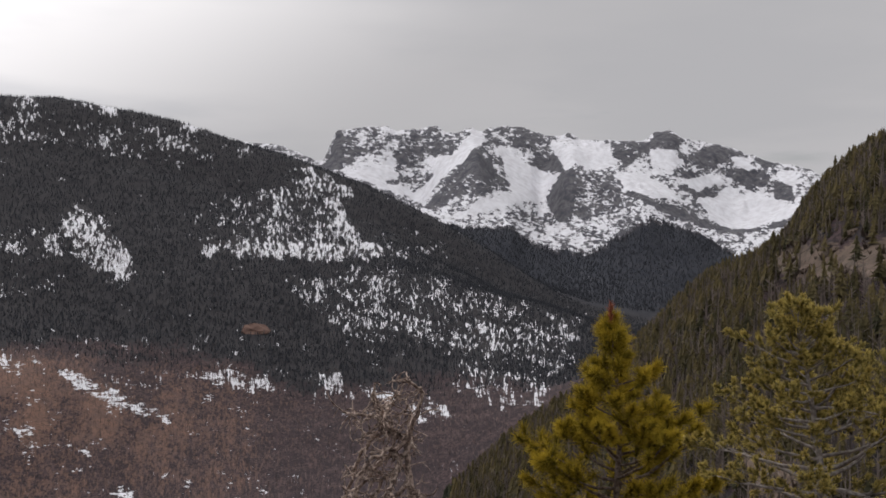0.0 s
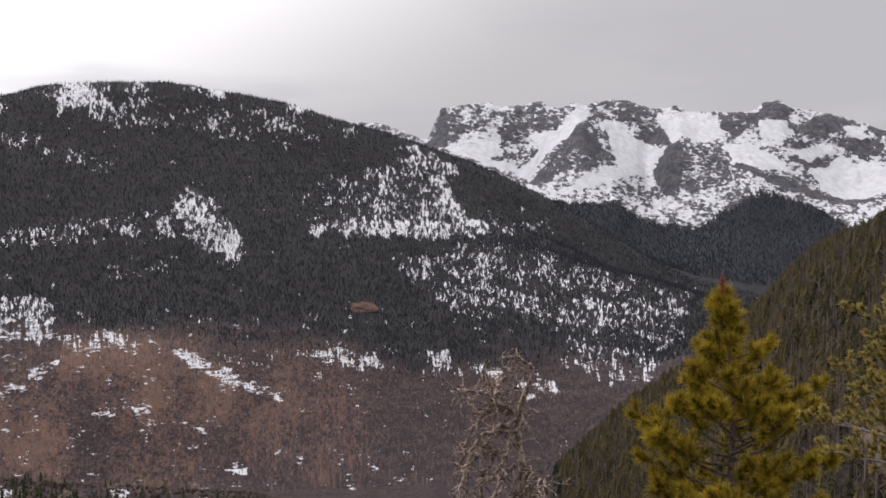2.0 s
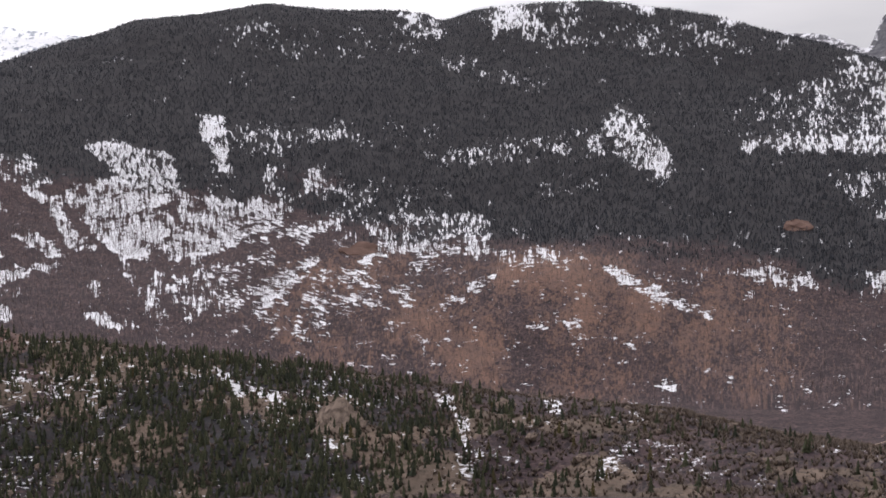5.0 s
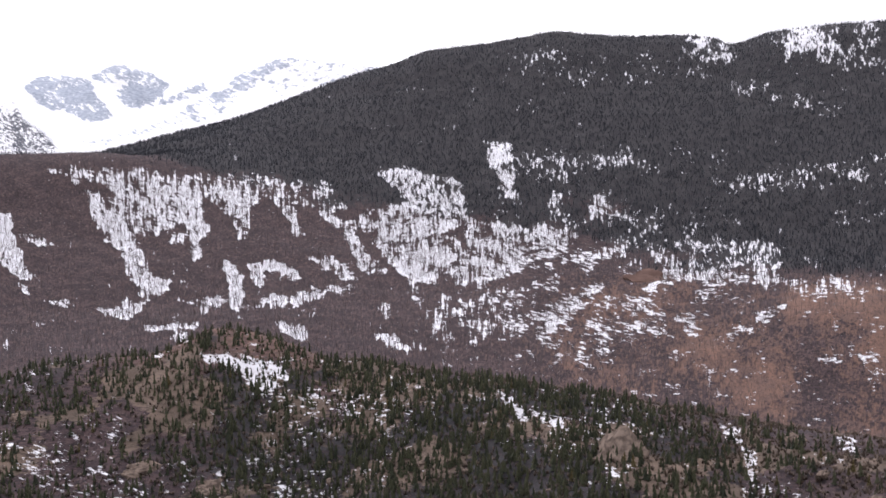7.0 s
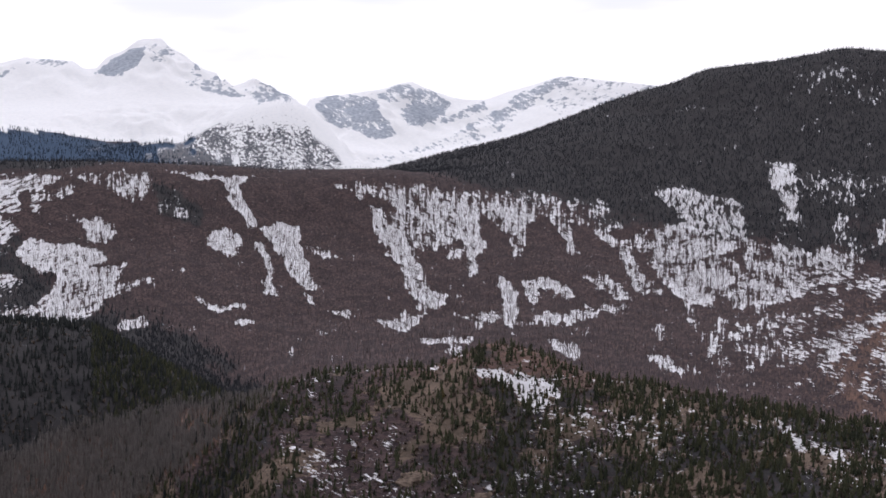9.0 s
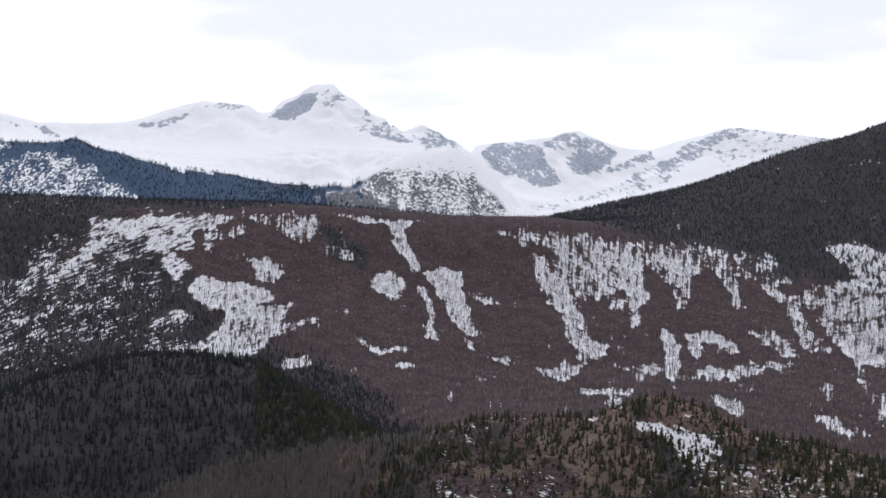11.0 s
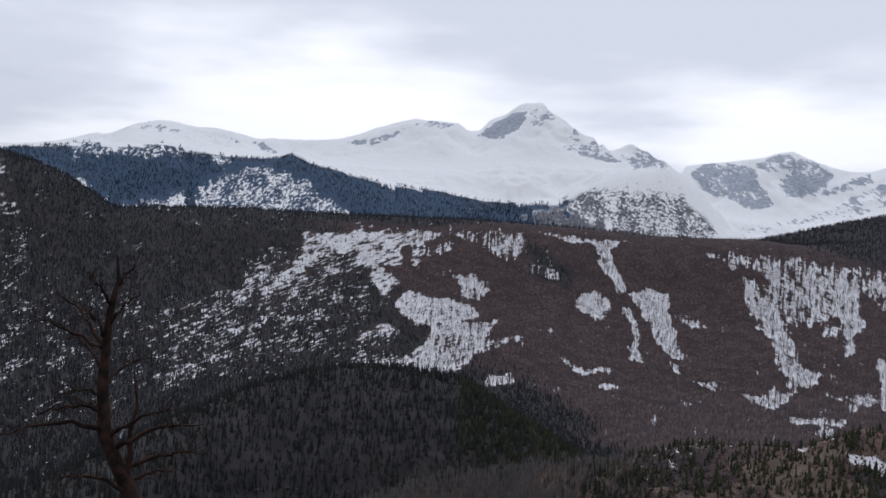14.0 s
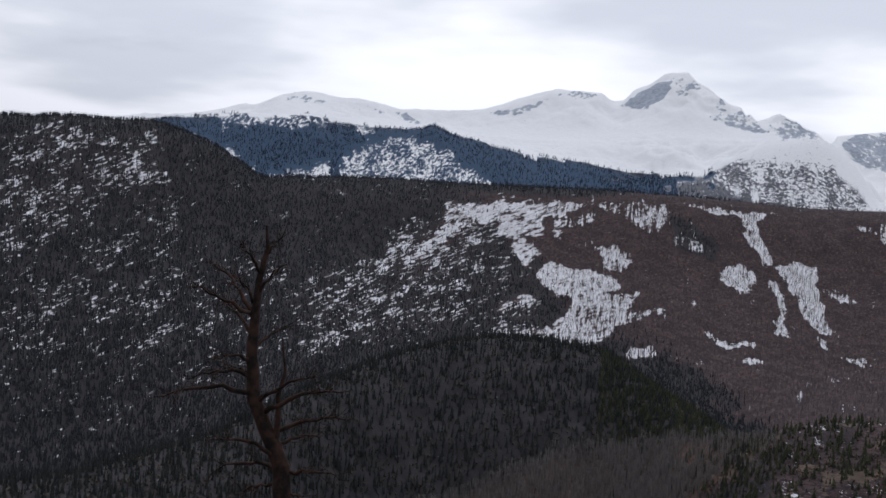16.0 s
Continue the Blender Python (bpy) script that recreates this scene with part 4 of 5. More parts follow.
knoll_flecks = fbm(X * 0.035 + 9, Y * 0.035, 3)
share = np.maximum(share, band(A, 4, 57, 2) * band(U, 4.2, 5.1, 0.1) * (0.012 + 0.11 * step(knoll_flecks, 0.45, 0.62)) * (1 - 0.7 * step(A, 49, 54)))
for listing in (KNOLL_DRIFTS, KNOLL_FLECKS):
    share = lay(share, listing, 3.9, 5.2, 0.05, 0.2)
cirque_trees = step(lay(0 * R, CIRQUE_TREES, 12.0, 16.4, 0.08, 0.3), 0.3, 0.7)
timberline = step(U + 0.5 * (fbm(X * 0.011 + 40, Y * 0.011, 5) - 0.5), 13.86, 14.12)
alpine = np.where(A < 20, (1 - cirque_trees) * step(U, 12.9, 13.1), np.maximum(timberline, (1 - step(A, 56.8, 57.4)) * step(U, 13.2, 13.3)))
peak_share = np.where(A < 20, 0.55, 0.985) + 0 * R
for listing in (TOWER_CLIFFS, SPIRE_CLIFFS, WALL_CLIFFS):
    peak_share = lay(peak_share, [(0.7 * p[0], *p[1:]) for p in listing], 12.9, 16.6, 0.06, 0.22, True)
for listing in (TOWER_SNOW, CIRQUE_SNOW):
    peak_share = lay(peak_share, [(min(0.9995, p[0] + 0.09), *p[1:]) for p in listing], 12.9, 16.6, 0.06, 0.22, True)
for listing in (SUMMIT_CLIFFS, DOME_CLIFFS, SHOULDER_ROCKS, RIDGE_ROCKS):
    peak_share = lay(peak_share, listing, 13.4, 16.6, 0.07, 0.22, True)
peaks = np.where(alpine > 0.5, peak_share, 0.012)
peaks = lay(peaks, SPECKLED_HILL, 12.9, 15.2, 0.07, 0.3, True)
peaks = lay(peaks, FOOTHILL_SPECKLE, 12.5, 14.3, 0.10, 0.4)
share = np.where(U > 12.1, peaks, share)
share = np.where(U < 3.5, 0.0001, np.clip(share, 0.0001, 0.9999))
clumps = 1.5 * (fbm(A * 1.7 + 31, slant * 2.6, 4) - 0.5) * 2
snow = np.clip(np.log(share / (1 - share)) / 1.7 + clumps * step(share, 0.003, 0.006) * (1 - 0.8 * step(share, 0.6, 0.85)), -4, 4)
speckled_hill = step(lay(0 * R, [(1.0, *p[1:]) for p in SPECKLED_HILL], 12.9, 15.2, 0.1, 0.3), 0.3, 0.7)
rock = np.maximum(alpine, speckled_hill)

# where the dark conifers stand
TIMBER_FOOT = curve((-20, 8.3), (5, 8.55), (15, 8.65), (24, 8.85), (29, 9.35), (36, 9.5), (42, 9.75), (47, 10.0), (60, 10.0))
wood_edge = TIMBER_FOOT(A) + 0.8 * (blotch - 0.5)
mountain_wood = step(U, wood_edge - 0.25, wood_edge + 0.25) * (1 - step(A, 45.5, 48.5))
mountain_wood = np.maximum(mountain_wood, band(A, 44, 54, 1) * step(U, 10.1, 10.3))
spur_wood = step(U, 8.3, 8.8) * (1 - step(A, 2, 8))
west_wood = step(A, 74, 78) * step(U, 6, 7)
west_wood = np.maximum(west_wood, (0.3 * step(A, 51, 54) + 0.7 * step(A, 60, 63)) * band(U, 9.88 - 0.13 * step(A, 60, 64), 10.5, 0.06))
foreslope = lay(0 * R, [(1.0, (70, -11.9), (68.1, -11.2), (65.4, -9.9), (63.1, -9.0), (60.5, -8.5), (56.9, -7.9), (55, -7.4), (53, -8.0), (53, -14), (70, -14))], 3.4, 5.05, 0.25, 0.9)
grove = foreslope * lay(0 * R, [(1.0, (71, -11.9), (68, -10), (56, -7), (54.8, -7.6), (57.3, -10), (60.5, -12), (63, -14), (71, -14))], 3.4, 5.05, 0.6, 1.6)
dark_hill = step(A, 55.5, 57.5) * band(U, 3.6, 6.6, 0.3) * (1 - 0.95 * foreslope)
knoll_zone = np.maximum(band(A, 4, 57, 2), foreslope * (1 - grove) * (A > 50))
dark_moraine = 0.9 * step(A - 1.6 * rise + 5 * (blotch - 0.5), 65, 68) * band(U, 6.6, 10.2, 0.4)
dark_moraine = np.maximum(dark_moraine, lay(0 * R, [(0.9, (59.5, 1.5), (58.4, 1.1), (57.3, 0.2), (57.5, -0.5), (59.2, 0.1))], 8, 10.2, 0.15, 0.3))
dale_wood = step(U, 12.0, 12.3) * cirque_trees * (1 - step(A, 20, 30))
range_wood = (1 - step(share, 0.05, 0.3)) * step(U, 12.3, 12.8) * step(A, 48.5, 50.5) * (1 - alpine) * (1 - 0.8 * speckled_hill) * (0.5 + 0.5 * step(fbm(A * 0.6, Z * 0.02, 3), 0.42, 0.55))
ledge_patch = lay(0 * R, [(1.0, (-14.3, 0.1), (-15.6, 0.3), (-17.2, 0.2), (-19, 0.6), (-19, -0.9), (-16.5, -1.2), (-13.6, -0.9)), (0.8, (-11.6, -0.6), (-12.9, -0.2), (-13.4, -1.0), (-12.2, -1.3)), (0.9, (-12.4, -7.6), (-14.4, -8.0), (-15.2, -10.5), (-12.8, -11))], 3, 5.2, 0.2, 0.6)
ledge_view = lay(ledge_patch.copy(), [(1.0, (-13.8, -0.5), (-19, -0.5), (-19, -1.9), (-15.5, -2.1), (-13.6, -1.5))], 4, 5.2, 0.2, 0.6)
hill_wood = (1 - step(A, -1.5, 0.5)) * band(U, 3, 6.5, 0.4) * (0.65 + 0.35 * step(blotch, 0.4, 0.6)) * (1 - 0.93 * ledge_view)
knoll_wood = (0.07 + 0.93 * step(A, 17, 29) - 0.45 * step(A, 44, 47)) * np.maximum(knoll_zone, band(A, 0, 10, 2)) * band(U, 3.2, 4.98, 0.12) * (0.35 + 0.65 * step(fbm(X * 0.03 + 5, Y * 0.03, 3), 0.30, 0.48))
mountain_wood, spur_wood, west_wood = (w * (U < 12.4) for w in (mountain_wood, spur_wood, west_wood))
timber = np.maximum.reduce([mountain_wood, spur_wood, west_wood, dark_hill, dark_moraine, dale_wood, range_wood, hill_wood, knoll_wood])
timber = timber * (1 - np.where(U > 6.9, 0.92, 0.6) * step(share, 0.08, 0.5) * (U < 12.1))

# how snow breaks up: combed by stems, hung in slanting dashes, flecked between crowns, or mottled by crags
tree_gaps = np.maximum.reduce([mountain_wood, spur_wood, west_wood * (A < 60)]) * front
slanting = np.maximum(step(A, 61, 66) * front, band(U, 3.5, 5.4, 0.1))
open_slope = band(A, 2, 33, 2) * (1 - step(U, wood_edge - 0.6, wood_edge)) * front
comb_w = front * (1 - tree_gaps) * (1 - 0.75 * slanting) * (1 - 0.8 * open_slope)
gap_w = tree_gaps * (1 - slanting)
dash_w = np.maximum(np.maximum(slanting, 0.95 * open_slope), 0.6 * comb_w)
crag_w = np.maximum(step(U, 12.1, 12.5) * (1 - 0.6 * gap_w), 0.35 * dash_w)
dash_w = np.maximum(dash_w, step(U, 12.5, 13) * np.where(A < 20, 0.55, 0.8 * alpine * (1 - speckled_hill)))
norm = np.sqrt(comb_w**2 + gap_w**2 + dash_w**2 + crag_w**2) + 1e-6
tan = knoll_zone * band(U, 3.8, 5.15, 0.2) * 0.85 * step(fbm(X * 0.03 + 7, Y * 0.03, 4), 0.46, 0.62)
tan = np.maximum(tan, (1 - step(A, -1, 0)) * band(U, 4.1, 5.2, 0.3) * 0.30 * step(fbm(X * 0.02 + 3, Y * 0.02, 4), 0.56, 0.66))
tan = np.maximum(tan, ledge_patch)
grass = 0.75 * grove + band(A, 9, 30, 6) * band(U, 7.1, 8.6, 0.4) * (0.42 + 1.3 * (fbm(A * 0.7, Z * 0.03, 3) - 0.45)) + band(A, 36, 50, 3) * band(U, 4.7, 5.5, 0.2) * 0.6
woods = np.maximum(timber * (0.95 - 0.30 * (1 - step(A, 53, 56)) * (1 - step(U, 6, 7))), band(U, 12.2, 14.05, 0.06) * step(A, 48, 50))
woods = np.maximum(woods, np.maximum(cirque_trees, tree_gaps * 0.95))
# how strongly the far woods take the painted haze blue
haze_tint = step(U, 12.2, 12.7) * (1 - alpine) * (0.12 + 0.88 * step(A, 30, 48))

across = np.where(U < 3.0, 3.0 * X, np.where(U < 6.9, 19.0, np.where(U < 12.2, 50.0, 85.0)) * A)

# ---- pieces of the land as objects that share their borders ----
def region(k, b):
    if b > 94:
        return "ground"
    if k < 4:
        return "ground"
    if k < 7:
        return "rocky_hillside" if b < -0.5 else ("rocky_knoll" if b < 56 else "wooded_hill")
    if k < 11:
        return "forested_mountain" if b < 47 else ("moraine_ridge" if b < 76.8 else "wooded_mountain")
    if k < 12:
        return "forested_mountain" if b < 52 else "valley_woods"
    if b < 20:
        return "snowy_cirque"
    return "snowy_range"


LAND_LABELS = {
    "ground": ("dry brown grassy slope falling away below the lookout", "ground"),
    "rocky_hillside": ("steep hillside of tan granite ledges with scattered conifers", "hillside"),
    "rocky_knoll": ("granite knoll with conifers, dead grass and snow patches", "hill"),
    "wooded_hill": ("low hill under dark dense conifer forest", "hill"),
    "forested_mountain": ("broad mountain under dark conifer forest with snow in the clearings", "mountain"),
    "moraine_ridge": ("long level brown ridge of bare aspen with white snow drifts", "ridge"),
    "wooded_mountain": ("dark forested mountain shoulder flecked with snow", "mountain"),
    "valley_woods": ("dark forested valley behind the level ridge", "valley"),
    "snowy_cirque": ("jagged grey rock peaks and snow-filled cirque above treeline", "mountain"),
    "snowy_range": ("high snow-covered mountain range above haze-blue forested foothills", "mountain"),
}
interval = np.repeat(np.arange(len(STEPS)), STEPS)
codes = np.array([[0] * (cols - 1)] * (rows - 1))
names = list(LAND_LABELS)
for k in range(len(STEPS)):
    line = np.array([names.index(region(k, b)) for b in wrapped[:-1]])
    line[bearing[:-1] > 94] = 0
    codes[interval == k] = line
index = np.arange(rows * cols).reshape(rows, cols)
quads = np.stack([index[:-1, :-1], index[1:, :-1], index[1:, 1:], index[:-1, 1:]], axis=-1)
flat = P.reshape(-1, 3)


def mesh_from(name, verts, polys, material, attributes=(), smooth=False):
    """One mesh of equal-sided polygons from arrays."""
    me = bpy.data.meshes.new(name)
    n, sides = polys.shape
    me.vertices.add(len(verts))
    me.vertices.foreach_set("co", np.ascontiguousarray(verts, np.float32).ravel())
    me.loops.add(n * sides)
    me.loops.foreach_set("vertex_index", np.ascontiguousarray(polys, np.int32).ravel())
    me.polygons.add(n)
    me.polygons.foreach_set("loop_start", np.arange(0, n * sides, sides, dtype=np.int32))
    me.polygons.foreach_set("use_smooth", np.full(n, smooth, dtype=bool))
    for key, values in attributes:
        me.attributes.new(key, "FLOAT", "POINT").data.foreach_set("value", np.ascontiguousarray(values, np.float32).ravel())
    me.materials.append(material)
    me.update(calc_edges=True)
    return me


spread = np.where(U < 12.1, 1.0, np.where(A < 20, 1.3, np.where(alpine * (1 - speckled_hill) > 0.5, 1.2, 2.3)))
up = np.where(U < 3.0, 3.0 * Y, np.where(U < 6.9, 4.2, np.where(U < 12.2, 0.75, 0.85)) * Z)
covers = (("snow", snow), ("rock", rock), ("tan", tan), ("grass", grass), ("woods", woods), ("haze_tint", haze_tint), ("far", step(U, 13.8, 14.0)), ("pale", step(A, 30, 45) * (1 - 0.85 * speckled_hill)), ("fresh_lit", step(U, 12.1, 12.5) * step(A, 30, 45)),
          ("across", across), ("up", up), ("bearing", A * spread), ("rise", rise * spread), ("slant", slant * spread), ("comb", comb_w / norm), ("gap", gap_w / norm), ("dash", dash_w / norm), ("crag", crag_w / norm))
for i, name in enumerate(names):
    q = quads[codes == i]
    used, inverse = np.unique(q, return_inverse=True)
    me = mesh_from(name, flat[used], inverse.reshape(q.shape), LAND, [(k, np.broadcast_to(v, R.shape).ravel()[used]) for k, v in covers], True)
    tagged(new(name, me), LAND_LABELS[name][0], LAND_LABELS[name][1], kind="structure")


# ---- woods ----
rng = np.random.RandomState(11)
area = np.linalg.norm(np.cross(P[1:, :-1] - P[:-1, :-1], P[:-1, 1:] - P[:-1, :-1]), axis=-1)


def scatter(weight, count):
    """Places on the land, drawn by weight and area."""
    w = (weight[:-1, :-1] * area).ravel()
    pick = rng.choice(w.size, count, p=w / w.sum())
    i, j = np.unravel_index(pick, area.shape)
    u, v = rng.rand(count, 1), rng.rand(count, 1)
    return (P[i, j] * (1 - u) + P[i + 1, j] * u) * (1 - v) + (P[i, j + 1] * (1 - u) + P[i + 1, j + 1] * u) * v


def cone_tree(tiers, points, ragged=0.0):
    """A conifer one metre high: stacked skirts with ragged hems on one axis."""
    v, f = [], []
    for k in range(tiers):
        base, top = 0.08 + 0.92 * k / (tiers + 0.35), min(1.0, 0.08 + 0.92 * (k + 1.6) / (tiers + 0.35))
        rad = 0.17 * (1 - 0.86 * k / tiers)
        o, sides = len(v), points * (2 if ragged else 1)
        for s in range(sides):
            a = 2 * math.pi * (s + 0.37 * k) / sides
            inner = ragged and s % 2
            w = rad * (0.72 + 0.5 * ((s * 7 + k * 3) % 5) / 4) * (1 - ragged if inner else 1)
            v.append((w * math.cos(a), w * math.sin(a), base + (0.09 / tiers if inner else 0) + 0.10 / tiers * ((s * 3 + k) % 3 - 1)))
        v.append((0, 0, top if k < tiers - 1 else 1.0))
        f += [(o + s, o + (s + 1) % sides, o + sides) for s in range(sides)]
    return np.array(v), np.array(f)


def bare_tree():
    """A leafless aspen one metre high: a thin stem and upswept twigs."""
    v, f = [], []
    for s in range(3):
        a = 2 * math.pi * s / 3
        v.append((0.028 * math.cos(a), 0.028 * math.sin(a), 0))
    v.append((0, 0, 1))
    f += [(0, 1, 3), (1, 2, 3), (2, 0, 3)]
    for k in range(4):
        a, z = 2.4 * k, 0.35 + 0.11 * k
        c, s = math.cos(a), math.sin(a)
        o = len(v)
        v += [(0, 0, z), (0, 0, z + 0.035), (0.16 * c, 0.16 * s, z + 0.22)]
        f.append((o, o + 1, o + 2))
    return np.array(v), np.array(f)


def shrub():
    """A low leafless bush one metre high: a sheaf of stout twigs."""
    v, f = [], []
    for k in range(9):
        a, tip = 2.4 * k, 0.55 + 0.45 * ((k * 5) % 9) / 8
        c, s, out = math.cos(a), math.sin(a), 0.12 + 0.07 * (k % 4)
        o = len(v)
        v += [(-0.07 * s, 0.07 * c, 0), (0.07 * s, -0.07 * c, 0), (out * c, out * s, tip)]
        f.append((o, o + 1, o + 2))
    return np.array(v), np.array(f)


def woods_of(name, template, places, low, high, material, label, category="trees", width=1.0):
    """One mesh of many trees."""
    tv, tf = template
    n = len(places)
    size = low + (high - low) * rng.rand(n, 1, 1) ** 1.3
    a = rng.rand(n) * 2 * math.pi
    c, s = np.cos(a)[:, None], np.sin(a)[:, None]
    wide = width * (0.75 + 0.5 * rng.rand(n, 1))
    x, y = tv[None, :, 0] * wide, tv[None, :, 1] * wide
    shape = np.stack([x * c - y * s, x * s + y * c, np.broadcast_to(tv[None, :, 2], (n, len(tv)))], axis=-1) * size
    lean = (rng.rand(n, 1, 2) - 0.5) * 0.08
    shape[..., :2] += lean * shape[..., 2:3]
    verts = shape + places[:, None, :] - np.array([0, 0, 0.25])
    polys = tf[None] + (np.arange(n) * len(tv))[:, None, None]
    # tone drawn at random for each tree, rising towards its top
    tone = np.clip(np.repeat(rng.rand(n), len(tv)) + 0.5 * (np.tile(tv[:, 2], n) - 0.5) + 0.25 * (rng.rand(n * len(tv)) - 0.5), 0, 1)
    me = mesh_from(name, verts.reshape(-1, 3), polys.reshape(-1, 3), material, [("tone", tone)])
    return tagged(new(name, me), label, category, kind="stuff")


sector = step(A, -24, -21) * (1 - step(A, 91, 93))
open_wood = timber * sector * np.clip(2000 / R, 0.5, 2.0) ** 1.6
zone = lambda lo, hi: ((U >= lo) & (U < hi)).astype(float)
FAR = cone_tree(2, 3)
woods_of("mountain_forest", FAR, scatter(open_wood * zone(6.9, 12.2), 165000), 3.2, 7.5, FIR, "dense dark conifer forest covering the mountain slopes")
woods_of("valley_forest", FAR, scatter(open_wood * zone(12.4, 15) * (A > 30), 20000), 5, 10, HAZY_FIR, "dark conifer forest on the foothills, tinted blue for distance haze")
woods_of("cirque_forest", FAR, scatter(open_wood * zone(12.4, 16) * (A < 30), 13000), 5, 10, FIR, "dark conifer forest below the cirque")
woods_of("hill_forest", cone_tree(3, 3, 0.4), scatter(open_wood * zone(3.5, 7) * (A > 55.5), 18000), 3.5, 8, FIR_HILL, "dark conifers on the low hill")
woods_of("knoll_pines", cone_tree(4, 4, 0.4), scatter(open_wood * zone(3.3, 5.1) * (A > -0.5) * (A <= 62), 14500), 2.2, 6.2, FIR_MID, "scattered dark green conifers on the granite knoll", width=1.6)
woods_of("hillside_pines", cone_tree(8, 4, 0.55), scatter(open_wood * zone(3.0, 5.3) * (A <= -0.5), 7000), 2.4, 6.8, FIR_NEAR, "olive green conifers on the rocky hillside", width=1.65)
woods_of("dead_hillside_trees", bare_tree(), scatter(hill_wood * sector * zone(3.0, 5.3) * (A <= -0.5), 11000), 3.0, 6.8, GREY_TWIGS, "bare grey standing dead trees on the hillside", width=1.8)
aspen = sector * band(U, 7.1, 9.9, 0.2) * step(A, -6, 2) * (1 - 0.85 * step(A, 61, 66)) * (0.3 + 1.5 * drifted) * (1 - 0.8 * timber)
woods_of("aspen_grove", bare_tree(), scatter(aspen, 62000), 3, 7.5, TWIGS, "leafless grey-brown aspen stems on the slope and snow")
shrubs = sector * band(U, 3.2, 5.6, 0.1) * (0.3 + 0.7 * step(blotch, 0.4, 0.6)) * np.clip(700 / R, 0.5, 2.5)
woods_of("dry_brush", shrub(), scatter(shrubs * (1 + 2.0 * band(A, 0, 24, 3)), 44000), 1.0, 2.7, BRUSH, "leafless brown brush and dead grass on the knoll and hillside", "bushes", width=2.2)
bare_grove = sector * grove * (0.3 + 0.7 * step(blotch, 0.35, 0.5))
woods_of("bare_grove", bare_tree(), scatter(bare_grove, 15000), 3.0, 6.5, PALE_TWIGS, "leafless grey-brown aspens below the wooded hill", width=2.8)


# ---- trees that stand close to the lookout ----
def ground_at(b, r):
    i = int(np.argmin(np.abs(wrapped - b)))
    return float(np.interp(r, R[:, i], Z[:, i]))


def sight(b, el, r):
    """The place at that bearing, vertical angle and distance."""
    a = radians(b)
    return Vector((-r * math.sin(a), r * math.cos(a), EYE + r * math.tan(radians(el))))


class Wood:
    """Round tapering stems gathered into one mesh."""

    def __init__(self):
        self.v, self.f = [], []

    def stem(self, path, r0, r1, sides=6, power=1.0):
        o, n = len(self.v), len(path)
        for i, p in enumerate(path):
            ahead = (path[min(i + 1, n - 1)] - path[max(i - 1, 0)]).normalized()
            u = ahead.orthogonal().normalized()
            w = ahead.cross(u)
            rad = r0 + (r1 - r0) * (i / (n - 1)) ** power
            for s in range(sides):
                a = 2 * math.pi * s / sides
                self.v.append(p + rad * (math.cos(a) * u + math.sin(a) * w))
        for i in range(n - 1):
            for s in range(sides):
                t = (s + 1) % sides
                self.f.append((o + i * sides + s, o + i * sides + t, o + (i + 1) * sides + t, o + (i + 1) * sides + s))

    def part(self, name, material, parent, label=""):
        me = mesh_from(name, np.array([tuple(v) for v in self.v]), np.array(self.f), material, (), True)
        ob = new(name, me)
        ob.parent = parent
        ob.matrix_parent_inverse = parent.matrix_world.inverted()
        return tagged(ob, label) if label else ob


def needles_part(name, tufts, count, length, width, material, parent, rnd, label=""):
    """Bottle brushes of needles round the twig ends, dark at the sheath and light at the tip, with inner shade and lit
    ends put into the tone: tufts are (place, way).
    """
    v = np.zeros((len(tufts) * count * 3, 3))
    tone = np.zeros(len(tufts) * count * 3)
    k = 0
    for place, way in tufts:
        own, dry = rnd.uniform(-0.22, 0.12), rnd.random() < 0.07
        for _ in range(count):
            back = rnd.random()
            d = (way * (0.95 - 0.55 * back) + Vector((rnd.gauss(0, 1), rnd.gauss(0, 1), rnd.gauss(0, 1))).normalized() * 0.75).normalized()
            side = d.cross(Vector((rnd.gauss(0, 1), rnd.gauss(0, 1), rnd.gauss(0, 1)))).normalized() * width * 0.5
            o = place - way * length * 0.85 * back
            v[k], v[k + 1], v[k + 2] = o - side, o + side, o + d * length * rnd.uniform(0.7, 1.1)
            # dark bases paint the shade inside a tuft, bright tips the light on it
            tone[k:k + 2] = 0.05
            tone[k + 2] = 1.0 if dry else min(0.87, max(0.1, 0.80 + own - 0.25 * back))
            k += 3
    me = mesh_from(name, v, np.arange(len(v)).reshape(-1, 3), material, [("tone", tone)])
    ob = new(name, me)
    ob.parent = parent
    return tagged(ob, label) if label else ob


def wander(start, way, length, steps, lift, wobble, rnd):
    """A crooked path that bends up (lift > 0) or droops as it goes."""
    path, d = [start.copy()], way.normalized()
    for i in range(steps):
        d = (d + Vector((rnd.gauss(0, wobble), rnd.gauss(0, wobble), rnd.gauss(0, wobble) + lift / steps))).normalized()
        path.append(path[-1] + d * length / steps)
    return path


def root(name, place, label, category="tree", group=""):
    ob = new(name)
    ob.location = place
    bpy.context.view_layer.update()
    return tagged(ob, label, category, group)


def along(path, t):
    i = min(int(t * (len(path) - 1)), len(path) - 2)
    return path[i].lerp(path[i + 1], t * (len(path) - 1) - i)


